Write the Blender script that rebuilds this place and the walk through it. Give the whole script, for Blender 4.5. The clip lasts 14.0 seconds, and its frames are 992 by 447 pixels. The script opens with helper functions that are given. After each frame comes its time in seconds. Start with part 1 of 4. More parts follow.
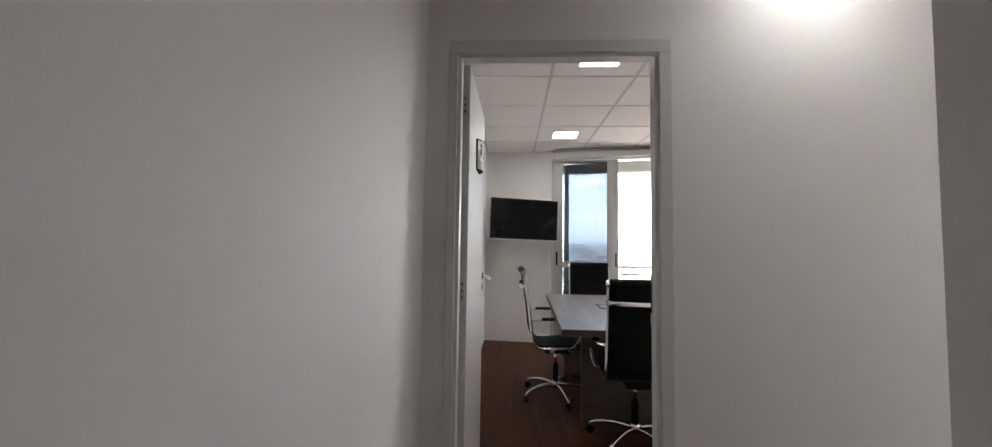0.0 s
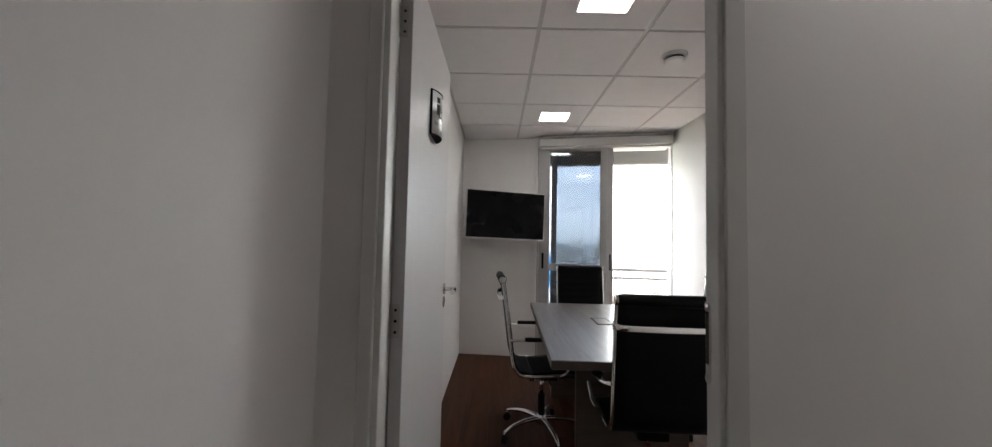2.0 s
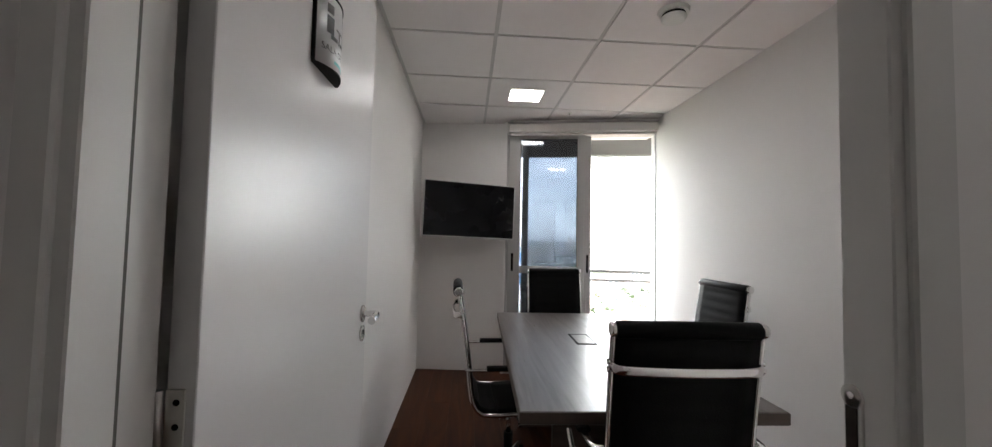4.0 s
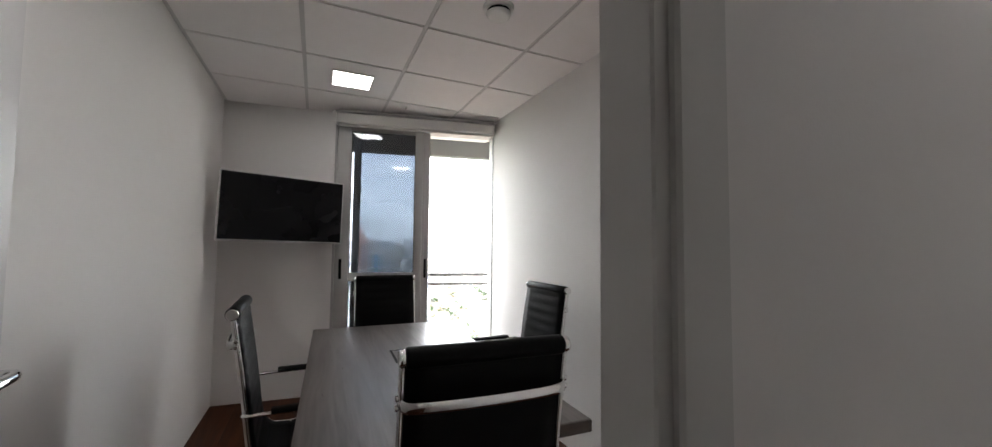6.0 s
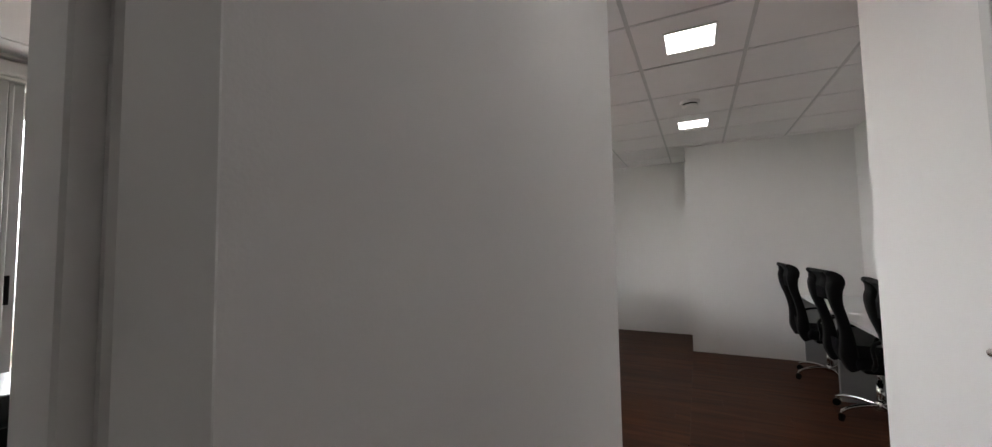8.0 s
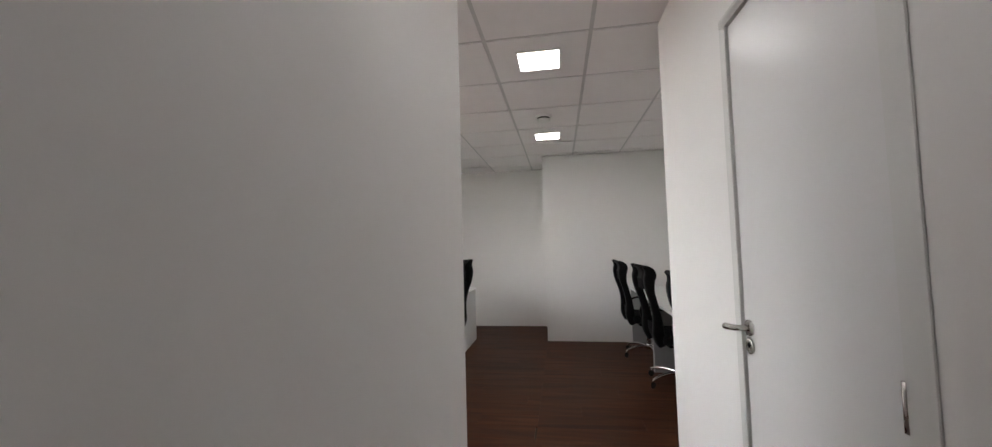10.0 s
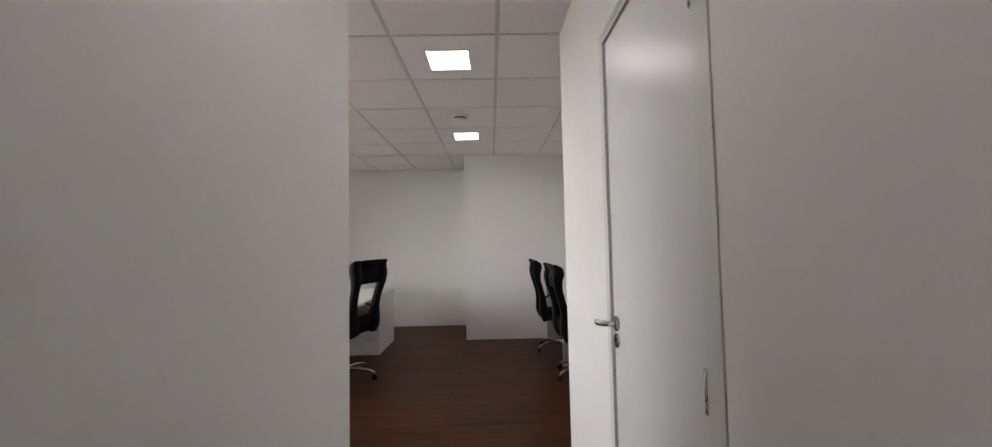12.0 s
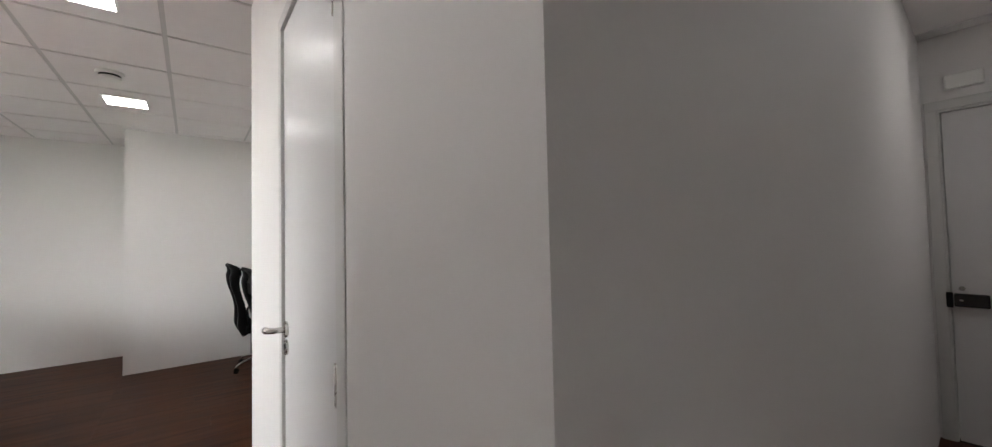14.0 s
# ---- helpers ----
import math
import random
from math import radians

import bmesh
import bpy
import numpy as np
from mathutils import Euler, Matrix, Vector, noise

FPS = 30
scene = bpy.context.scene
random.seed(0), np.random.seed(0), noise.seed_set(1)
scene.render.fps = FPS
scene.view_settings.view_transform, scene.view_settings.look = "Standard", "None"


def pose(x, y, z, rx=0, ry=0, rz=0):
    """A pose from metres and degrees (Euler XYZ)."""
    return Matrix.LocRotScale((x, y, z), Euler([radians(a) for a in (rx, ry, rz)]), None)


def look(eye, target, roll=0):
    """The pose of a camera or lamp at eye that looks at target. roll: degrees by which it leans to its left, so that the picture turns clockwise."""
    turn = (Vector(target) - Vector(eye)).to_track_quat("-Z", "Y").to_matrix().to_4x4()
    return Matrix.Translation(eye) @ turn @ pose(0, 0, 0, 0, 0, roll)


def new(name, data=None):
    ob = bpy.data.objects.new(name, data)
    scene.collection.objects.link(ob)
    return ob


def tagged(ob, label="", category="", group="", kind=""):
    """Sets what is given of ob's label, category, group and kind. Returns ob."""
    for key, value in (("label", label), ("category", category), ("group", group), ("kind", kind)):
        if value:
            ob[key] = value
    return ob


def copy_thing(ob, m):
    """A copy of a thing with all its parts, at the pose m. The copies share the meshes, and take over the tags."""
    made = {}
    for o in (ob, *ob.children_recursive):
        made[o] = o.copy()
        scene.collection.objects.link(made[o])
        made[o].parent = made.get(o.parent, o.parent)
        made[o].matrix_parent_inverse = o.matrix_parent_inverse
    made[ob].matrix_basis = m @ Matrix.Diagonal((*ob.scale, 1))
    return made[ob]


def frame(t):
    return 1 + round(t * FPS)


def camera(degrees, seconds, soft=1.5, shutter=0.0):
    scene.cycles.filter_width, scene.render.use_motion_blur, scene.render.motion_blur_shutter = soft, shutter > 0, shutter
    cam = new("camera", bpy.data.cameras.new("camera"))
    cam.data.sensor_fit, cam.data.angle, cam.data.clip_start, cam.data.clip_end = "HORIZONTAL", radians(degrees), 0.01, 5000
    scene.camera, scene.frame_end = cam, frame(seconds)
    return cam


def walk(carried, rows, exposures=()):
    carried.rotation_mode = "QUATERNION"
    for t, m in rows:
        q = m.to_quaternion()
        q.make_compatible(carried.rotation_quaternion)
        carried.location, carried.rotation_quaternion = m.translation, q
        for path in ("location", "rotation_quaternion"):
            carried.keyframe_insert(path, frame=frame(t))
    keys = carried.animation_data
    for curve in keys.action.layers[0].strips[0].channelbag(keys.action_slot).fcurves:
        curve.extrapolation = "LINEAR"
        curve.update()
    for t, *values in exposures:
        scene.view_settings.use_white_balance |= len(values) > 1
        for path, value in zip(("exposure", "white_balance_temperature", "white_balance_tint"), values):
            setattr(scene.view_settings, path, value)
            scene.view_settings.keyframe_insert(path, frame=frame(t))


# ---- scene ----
# Office suite: corridor, meeting room with a balcony window, passage and open office. x along the door wall, y into the meeting room.
cam = camera(102.8, 14.0, soft=1.3)
PATH = [
    (0, (0.222, -1.596, 1.285), (0.136, 0.399, 1.391), 0.8),
    (0.5, (0.234, -1.369, 1.335), (0.177, 0.628, 1.418), 0.8),
    (1, (0.276, -1.237, 1.309), (0.222, 0.76, 1.407), 1.0),
    (1.5, (0.277, -1.091, 1.295), (0.234, 0.906, 1.393), 1.2),
    (2, (0.27, -0.918, 1.295), (0.264, 1.079, 1.396), 1.2),
    (2.2, (0.271, -0.866, 1.296), (0.302, 1.132, 1.391), 1.3),
    (4.3, (0.364, -0.289, 1.318), (0.551, 1.7, 1.408), 1.1),
    (4.5, (0.367, -0.253, 1.317), (0.615, 1.73, 1.411), 1.1),
    (5, (0.405, -0.209, 1.321), (0.836, 1.742, 1.419), 0.7),
    (5.5, (0.491, -0.179, 1.325), (1.112, 1.72, 1.429), 0.6),
    (6, (0.592, -0.17, 1.341), (1.420, 1.649, 1.448), 0.6),
    (6.5, (0.639, -0.181, 1.323), (1.796, 1.446, 1.441), 0.0),
    (7, (0.683, -0.187, 1.323), (2.168, 1.148, 1.441), -0.6),
    (7.5, (0.694, -0.236, 1.322), (2.357, 0.868, 1.439), -0.8),
    (8, (0.724, -0.242, 1.322), (2.505, 0.661, 1.441), -1.0),
    (8.5, (0.725, -0.278, 1.321), (2.582, 0.456, 1.436), -1.0),
    (9, (0.722, -0.308, 1.322), (2.633, 0.269, 1.437), -1.2),
    (11.5, (0.735, -0.44, 1.337), (2.732, -0.389, 1.43), -1.4),
    (12, (0.736, -0.508, 1.333), (2.733, -0.533, 1.426), -1.2),
    (12.5, (0.735, -0.603, 1.32), (2.724, -0.788, 1.412), -1.1),
    (13, (0.717, -0.672, 1.327), (2.659, -1.143, 1.414), -1.1),
    (13.5, (0.694, -0.68, 1.328), (2.496, -1.544, 1.405), -1.1),
    (14, (0.663, -0.69, 1.328), (2.246, -1.91, 1.396), -1.3),
]
GAIN = 3.32          # the film camera's base gain in stops
EXPOSURES = [(t, GAIN + e) for t, e in ((0, 0.66), (1, 0.24), (2, 0.06), (4.3, 0.0), (5, -0.26), (5.5, -0.42), (6, -0.22), (6.5, -0.08), (7.5, 0.0), (8, 0.0), (9, 0.27), (11.5, 0.33), (13.0, 0.38), (14, 0.72))]
walk(cam, [(t, look(eye, target, roll)) for t, eye, target, roll in PATH], EXPOSURES)

# ---- light ----
SKY = 0.155         # sky strength, through the balcony window and the added office opening
PANEL = 1.25        # ceiling panel lamps
world = bpy.data.worlds.new("world")
scene.world = world
world.use_nodes = True
wn, wl = world.node_tree.nodes, world.node_tree.links
wn.clear()
w_out = wn.new("ShaderNodeOutputWorld")
w_bg = wn.new("ShaderNodeBackground")
w_sky = wn.new("ShaderNodeTexSky")
w_sky.sky_type = "NISHITA"
w_sky.sun_disc = False
w_sky.sun_elevation = radians(43)
w_sky.sun_rotation = radians(200)
w_sky.dust_density = 3.0
w_co = wn.new("ShaderNodeTexCoord")
w_map = wn.new("ShaderNodeMapping")
w_map.inputs["Scale"].default_value = (1.5, 1.5, 5.0)
w_noise = wn.new("ShaderNodeTexNoise")
w_noise.inputs["Scale"].default_value = 2.2
w_noise.inputs["Detail"].default_value = 6
w_ramp = wn.new("ShaderNodeValToRGB")
w_ramp.color_ramp.elements[0].color, w_ramp.color_ramp.elements[1].color = (0.35, 0.35, 0.35, 1), (0.8, 0.8, 0.8, 1)
w_ramp.color_ramp.elements[0].position, w_ramp.color_ramp.elements[1].position = 0.30, 0.60
w_mix = wn.new("ShaderNodeMix")
w_mix.data_type = "RGBA"
w_mix.inputs["B"].default_value = (15.0, 15.0, 14.8, 1)
wl.new(w_co.outputs["Generated"], w_map.inputs["Vector"])
wl.new(w_map.outputs["Vector"], w_noise.inputs["Vector"])
wl.new(w_noise.outputs["Fac"], w_ramp.inputs["Fac"])
wl.new(w_ramp.outputs["Color"], w_mix.inputs["Factor"])
wl.new(w_sky.outputs["Color"], w_mix.inputs["A"])
wl.new(w_mix.outputs["Result"], w_bg.inputs["Color"])
w_bg.inputs["Strength"].default_value = SKY
wl.new(w_bg.outputs["Background"], w_out.inputs["Surface"])
sun = new("sun", bpy.data.lights.new("sun", "SUN"))
sun.data.energy, sun.data.angle, sun.data.color = 1.5, radians(12), (1, 0.96, 0.9)
sun.matrix_world = look((0, 0, 60), (-30, 57, 0))


# ---- materials ----
def material(name, color, rough=0.6, metal=0.0, spread=0.06, scale=3.0, grain=0.0, grain_scale=120.0, spec=0.5, coat=0.0, per_piece=0.0):
    """A painted or plain surface: tone varied at a broad and a fine scale, roughness mottled, fine relief."""
    m = bpy.data.materials.new(name)
    m.use_nodes = True
    n, l = m.node_tree.nodes, m.node_tree.links
    b = n["Principled BSDF"]
    b.inputs["Metallic"].default_value = metal
    b.inputs["Specular IOR Level"].default_value = spec
    b.inputs["Coat Weight"].default_value = coat
    co = n.new("ShaderNodeTexCoord")
    big = n.new("ShaderNodeTexNoise")
    big.inputs["Scale"].default_value, big.inputs["Detail"].default_value = scale, 4
    fine = n.new("ShaderNodeTexNoise")
    fine.inputs["Scale"].default_value, fine.inputs["Detail"].default_value = grain_scale, 3
    l.new(co.outputs["Object"], big.inputs["Vector"])
    l.new(co.outputs["Object"], fine.inputs["Vector"])
    mix = n.new("ShaderNodeMix")
    mix.data_type = "RGBA"
    mix.inputs["A"].default_value = (*[c * (1 - spread) for c in color], 1)
    mix.inputs["B"].default_value = (*[min(1, c * (1 + spread)) for c in color], 1)
    l.new(big.outputs["Fac"], mix.inputs["Factor"])
    l.new(mix.outputs["Result"], b.inputs["Base Color"])
    rr = n.new("ShaderNodeMapRange")
    rr.inputs["To Min"].default_value, rr.inputs["To Max"].default_value = max(0.02, rough - 0.06), min(1, rough + 0.06)
    l.new(big.outputs["Fac"], rr.inputs["Value"])
    l.new(rr.outputs["Result"], b.inputs["Roughness"])
    if grain:
        bump = n.new("ShaderNodeBump")
        bump.inputs["Strength"].default_value, bump.inputs["Distance"].default_value = grain, 0.002
        l.new(fine.outputs["Fac"], bump.inputs["Height"])
        l.new(bump.outputs["Normal"], b.inputs["Normal"])
    if per_piece:
        info = n.new("ShaderNodeObjectInfo")
        hsv = n.new("ShaderNodeHueSaturation")
        vr = n.new("ShaderNodeMapRange")
        vr.inputs["To Min"].default_value, vr.inputs["To Max"].default_value = 1 - per_piece, 1 + per_piece
        l.new(info.outputs["Random"], vr.inputs["Value"])
        l.new(vr.outputs["Result"], hsv.inputs["Value"])
        l.new(mix.outputs["Result"], hsv.inputs["Color"])
        l.new(hsv.outputs["Color"], b.inputs["Base Color"])
    return m


def wood(name, dark, light, stretch, rough, per_piece=0.0, coat=0.0, warp=1.5, spec=0.5):
    """Wood decor: streaks drawn out along one axis, fine pores, a tone of its own for each piece."""
    m = bpy.data.materials.new(name)
    m.use_nodes = True
    n, l = m.node_tree.nodes, m.node_tree.links
    b = n["Principled BSDF"]
    co = n.new("ShaderNodeTexCoord")
    info = n.new("ShaderNodeObjectInfo")
    off = n.new("ShaderNodeVectorMath")
    off.operation = "SCALE"
    off.inputs[0].default_value = (13.7, 5.1, 3.3)
    l.new(info.outputs["Random"], off.inputs["Scale"])
    add = n.new("ShaderNodeVectorMath")
    l.new(co.outputs["Object"], add.inputs[0])
    l.new(off.outputs["Vector"], add.inputs[1])
    mp = n.new("ShaderNodeMapping")
    mp.inputs["Scale"].default_value = stretch
    l.new(add.outputs["Vector"], mp.inputs["Vector"])
    a = n.new("ShaderNodeTexNoise")
    a.inputs["Scale"].default_value, a.inputs["Detail"].default_value, a.inputs["Distortion"].default_value = 1.0, 6, warp
    f = n.new("ShaderNodeTexNoise")
    f.inputs["Scale"].default_value, f.inputs["Detail"].default_value = 6.0, 4
    l.new(mp.outputs["Vector"], a.inputs["Vector"])
    l.new(mp.outputs["Vector"], f.inputs["Vector"])
    mix = n.new("ShaderNodeMix")
    mix.data_type = "RGBA"
    mix.inputs["A"].default_value, mix.inputs["B"].default_value = (*dark, 1), (*light, 1)
    sm = n.new("ShaderNodeMath")
    sm.operation = "MULTIPLY_ADD"
    sm.inputs[1].default_value, sm.inputs[2].default_value = 0.35, -0.17
    l.new(f.outputs["Fac"], sm.inputs[0])
    ad = n.new("ShaderNodeMath")
    l.new(a.outputs["Fac"], ad.inputs[0])
    l.new(sm.outputs["Value"], ad.inputs[1])
    ramp = n.new("ShaderNodeMapRange")
    ramp.inputs["From Min"].default_value, ramp.inputs["From Max"].default_value = 0.3, 0.7
    l.new(ad.outputs["Value"], ramp.inputs["Value"])
    l.new(ramp.outputs["Result"], mix.inputs["Factor"])
    hsv = n.new("ShaderNodeHueSaturation")
    vr = n.new("ShaderNodeMapRange")
    vr.inputs["To Min"].default_value, vr.inputs["To Max"].default_value = 1 - per_piece, 1 + per_piece
    l.new(info.outputs["Random"], vr.inputs["Value"])
    l.new(vr.outputs["Result"], hsv.inputs["Value"])
    l.new(mix.outputs["Result"], hsv.inputs["Color"])
    l.new(hsv.outputs["Color"], b.inputs["Base Color"])
    rr = n.new("ShaderNodeMapRange")
    rr.inputs["To Min"].default_value, rr.inputs["To Max"].default_value = rough - 0.07, rough + 0.1
    l.new(f.outputs["Fac"], rr.inputs["Value"])
    l.new(rr.outputs["Result"], b.inputs["Roughness"])
    b.inputs["Coat Weight"].default_value = coat
    b.inputs["Specular IOR Level"].default_value = spec
    bump = n.new("ShaderNodeBump")
    bump.inputs["Strength"].default_value, bump.inputs["Distance"].default_value = 0.15, 0.001
    l.new(f.outputs["Fac"], bump.inputs["Height"])
    l.new(bump.outputs["Normal"], b.inputs["Normal"])
    return m


def glow(name, color, strength):
    m = bpy.data.materials.new(name)
    m.use_nodes = True
    b = m.node_tree.nodes["Principled BSDF"]
    b.inputs["Base Color"].default_value = (*color, 1)
    b.inputs["Emission Color"].default_value = (*color, 1)
    b.inputs["Emission Strength"].default_value = strength
    return m


def pane_glass(name, tint, ior=1.5):
    """A thin pane: tinted see-through with a mirror-like sheen that grows towards the edge-on view."""
    m = bpy.data.materials.new(name)
    m.use_nodes = True
    n, l = m.node_tree.nodes, m.node_tree.links
    n.clear()
    out = n.new("ShaderNodeOutputMaterial")
    clear = n.new("ShaderNodeBsdfTransparent")
    clear.inputs["Color"].default_value = (*tint, 1)
    gloss = n.new("ShaderNodeBsdfGlossy")
    gloss.inputs["Roughness"].default_value = 0.02
    fres = n.new("ShaderNodeFresnel")
    fres.inputs["IOR"].default_value = ior
    mix = n.new("ShaderNodeMixShader")
    l.new(fres.outputs["Fac"], mix.inputs["Fac"])
    l.new(clear.outputs["BSDF"], mix.inputs[1])
    l.new(gloss.outputs["BSDF"], mix.inputs[2])
    l.new(mix.outputs["Shader"], out.inputs["Surface"])
    return m


M_WALL = material("wall_paint", (0.75, 0.728, 0.71), 0.62, spread=0.025, scale=1.3, grain=0.12, grain_scale=260)
M_TILE = material("mineral_tile", (0.83, 0.80, 0.79), 0.85, spread=0.03, scale=9, grain=0.5, grain_scale=170)
M_TBAR = material("t_bar", (0.58, 0.565, 0.55), 0.45, spread=0.03)
M_SLAB = material("raw_slab", (0.5, 0.5, 0.5), 0.9, grain=0.3)
M_DOOR = material("door_lacquer", (0.63, 0.614, 0.607), 0.31, spread=0.015, scale=2, grain=0.04, grain_scale=40, spec=0.32)
M_JAMB = material("jamb_paint", (0.60, 0.588, 0.565), 0.42, spread=0.03, scale=4, grain=0.06)
M_SEAL = material("rubber_seal", (0.1, 0.095, 0.085), 0.7)
M_ALU = material("anodised_aluminium", (0.40, 0.39, 0.38), 0.42, metal=0.3, spread=0.05, scale=6)
M_ALU_PAINT = material("painted_aluminium", (0.16, 0.158, 0.155), 0.45, metal=0.2, spread=0.05, scale=6)
M_CHROME = material("chrome", (0.78, 0.77, 0.76), 0.12, metal=1.0, spread=0.03)
M_STEEL = material("brushed_steel", (0.55, 0.53, 0.5), 0.28, metal=1.0, spread=0.06, grain=0.1, grain_scale=300)
M_LEATHER = material("black_leather", (0.0045, 0.0045, 0.005), 0.5, spread=0.3, scale=12, grain=0.5, grain_scale=240, spec=0.09)
M_BLACK = material("black_plastic", (0.005, 0.005, 0.005), 0.6, spread=0.2, grain=0.15, spec=0.1)
M_MESH = material("black_mesh_fabric", (0.008, 0.008, 0.009), 0.8, spread=0.35, scale=60, grain=0.9, grain_scale=400, spec=0.1)
M_SCREEN = material("tv_screen", (0.004, 0.004, 0.005), 0.2, spread=0.2, spec=0.16)
M_SILVER = material("silver_plastic", (0.52, 0.51, 0.5), 0.35, metal=0.3)
M_PLAST = material("white_plastic", (0.78, 0.77, 0.74), 0.4, spread=0.03)
M_LAM = material("white_laminate", (0.74, 0.73, 0.72), 0.32, spread=0.02, scale=5)
M_LAMEDGE = material("grey_laminate", (0.27, 0.265, 0.26), 0.5, spread=0.05)
M_BLIND = material("blind_cassette", (0.62, 0.60, 0.57), 0.5, spread=0.03)
M_TABLE = wood("table_decor", (0.10, 0.086, 0.08), (0.19, 0.168, 0.158), (16, 1.0, 16), 0.30)
M_TABLE_EDGE = wood("table_edge", (0.06, 0.042, 0.034), (0.1, 0.072, 0.058), (3, 1.2, 16), 0.45)
M_FLOOR = wood("floor_plank", (0.038, 0.0115, 0.005), (0.098, 0.034, 0.0145), (9, 0.8, 9), 0.46, per_piece=0.13, spec=0.14)
M_UNDER = material("underlay", (0.03, 0.018, 0.012), 0.8)
M_PANEL = glow("panel_diffuser", (1.0, 0.98, 0.975), PANEL)
M_PANEL_ROOM = glow("panel_diffuser_bright", (1.0, 0.98, 0.975), PANEL * 1.55)
M_GLASS = pane_glass("tinted_glass", (0.45, 0.475, 0.505), 1.8)
M_CLEAR = pane_glass("clear_glass", (0.9, 0.92, 0.92))
M_SIGN = material("sign_face", (0.62, 0.62, 0.62), 0.35, metal=0.2)
M_INK = material("sign_ink", (0.02, 0.02, 0.02), 0.5)
M_TEAL = material("sign_teal", (0.2, 0.5, 0.5), 0.5)
M_CONC = material("balcony_plaster", (0.68, 0.66, 0.63), 0.8, spread=0.08, grain=0.4)
# darkened below the soffit's plaster to stand for the beam's backlit face
M_BEAM = material("backlit_render", (0.17, 0.165, 0.16), 0.85, spread=0.1, grain=0.3)
M_LOCK = material("lock_black", (0.012, 0.012, 0.012), 0.25)


# ---- mesh helpers ----
def part(name, bm, mat, parent=None, label=""):
    """Links a bmesh as one mesh object, under a thing or a part."""
    me = bpy.data.meshes.new(name)
    bm.normal_update()
    bm.to_mesh(me)
    bm.free()
    for m in (mat if isinstance(mat, (list, tuple)) else [mat]):
        me.materials.append(m)
    ob = new(name, me)
    if parent is not None:
        ob.parent = parent
    if label:
        ob["label"] = label
    return ob


def empty(name, m, label, category, group=""):
    ob = new(name)
    ob.empty_display_size = 0.1
    ob.matrix_basis = m
    return tagged(ob, label, category, group)


def box(x0, x1, y0, y1, z0, z1, bevel=0.0, bm=None, seg=1):
    """A box between limits, with rounded edges where bevel is given."""
    b = bmesh.new()
    bmesh.ops.create_cube(b, size=1.0)
    bmesh.ops.scale(b, vec=(x1 - x0, y1 - y0, z1 - z0), verts=b.verts)
    bmesh.ops.translate(b, vec=((x0 + x1) / 2, (y0 + y1) / 2, (z0 + z1) / 2), verts=b.verts)
    if bevel:
        bmesh.ops.bevel(b, geom=b.edges[:], offset=bevel, segments=seg, profile=0.5, affect="EDGES")
    return join(bm, b)


def join(bm, b):
    if bm is None:
        return b
    me = bpy.data.meshes.new("tmp")
    b.to_mesh(me)
    b.free()
    bm.from_mesh(me)
    bpy.data.meshes.remove(me)
    return bm


def turned(bm, m):
    bmesh.ops.transform(bm, matrix=m, verts=bm.verts)
    return bm


def cyl(p, q, r0, r1=None, seg=16, bm=None, bevel=0.0):
    """A round bar from p to q."""
    p, q = Vector(p), Vector(q)
    b = bmesh.new()
    bmesh.ops.create_cone(b, cap_ends=True, segments=seg, radius1=r0, radius2=r0 if r1 is None else r1, depth=(q - p).length)
    if bevel:
        rim = [e for e in b.edges if abs(e.verts[0].co.z - e.verts[1].co.z) < 1e-6]
        bmesh.ops.bevel(b, geom=rim, offset=bevel, segments=2, profile=0.5, affect="EDGES")
    rot = (q - p).to_track_quat("Z", "Y").to_matrix().to_4x4()
    bmesh.ops.transform(b, matrix=Matrix.Translation((p + q) / 2) @ rot, verts=b.verts)
    for f in b.faces:
        f.smooth = len(f.verts) == 4
    return join(bm, b)


def smooth_line(pts, n=6):
    """Catmull-Rom through the points."""
    pts = [Vector(p) for p in pts]
    out = []
    for i in range(len(pts) - 1):
        a, b, c, d = pts[max(i - 1, 0)], pts[i], pts[i + 1], pts[min(i + 2, len(pts) - 1)]
        for k in range(n):
            t = k / n
            out.append(0.5 * (2 * b + (c - a) * t + (2 * a - 5 * b + 4 * c - d) * t * t + (3 * b - a - 3 * c + d) * t ** 3))
    return out + [pts[-1]]


def sweep(pts, shape, side, bm=None):
    """Sweeps a closed cross-section (u along side, v across) along a line; ends capped."""
    b = bmesh.new()
    side = Vector(side).normalized()
    rings = []
    for i, p in enumerate(pts):
        d = (pts[min(i + 1, len(pts) - 1)] - pts[max(i - 1, 0)]).normalized()
        up = d.cross(side).normalized()
        sd = up.cross(d).normalized()
        rings.append([b.verts.new(p + sd * u + up * v) for u, v in (shape(i / (len(pts) - 1)) if callable(shape) else shape)])
    k = len(rings[0])
    for r0, r1 in zip(rings, rings[1:]):
        for j in range(k):
            f = b.faces.new((r0[j], r0[(j + 1) % k], r1[(j + 1) % k], r1[j]))
            f.smooth = True
    b.faces.new(rings[0][::-1])
    b.faces.new(rings[-1])
    bmesh.ops.recalc_face_normals(b, faces=b.faces)
    return join(bm, b)


def rect(w, h, c=0.003):
    """A rounded rectangle as a cross-section."""
    a, d = w / 2, h / 2
    return [(-a + c, -d), (a - c, -d), (a, -d + c), (a, d - c), (a - c, d), (-a + c, d), (-a, d - c), (-a, -d + c)]


def ring(r, n=10):
    return [(r * math.cos(2 * math.pi * k / n), r * math.sin(2 * math.pi * k / n)) for k in range(n)]


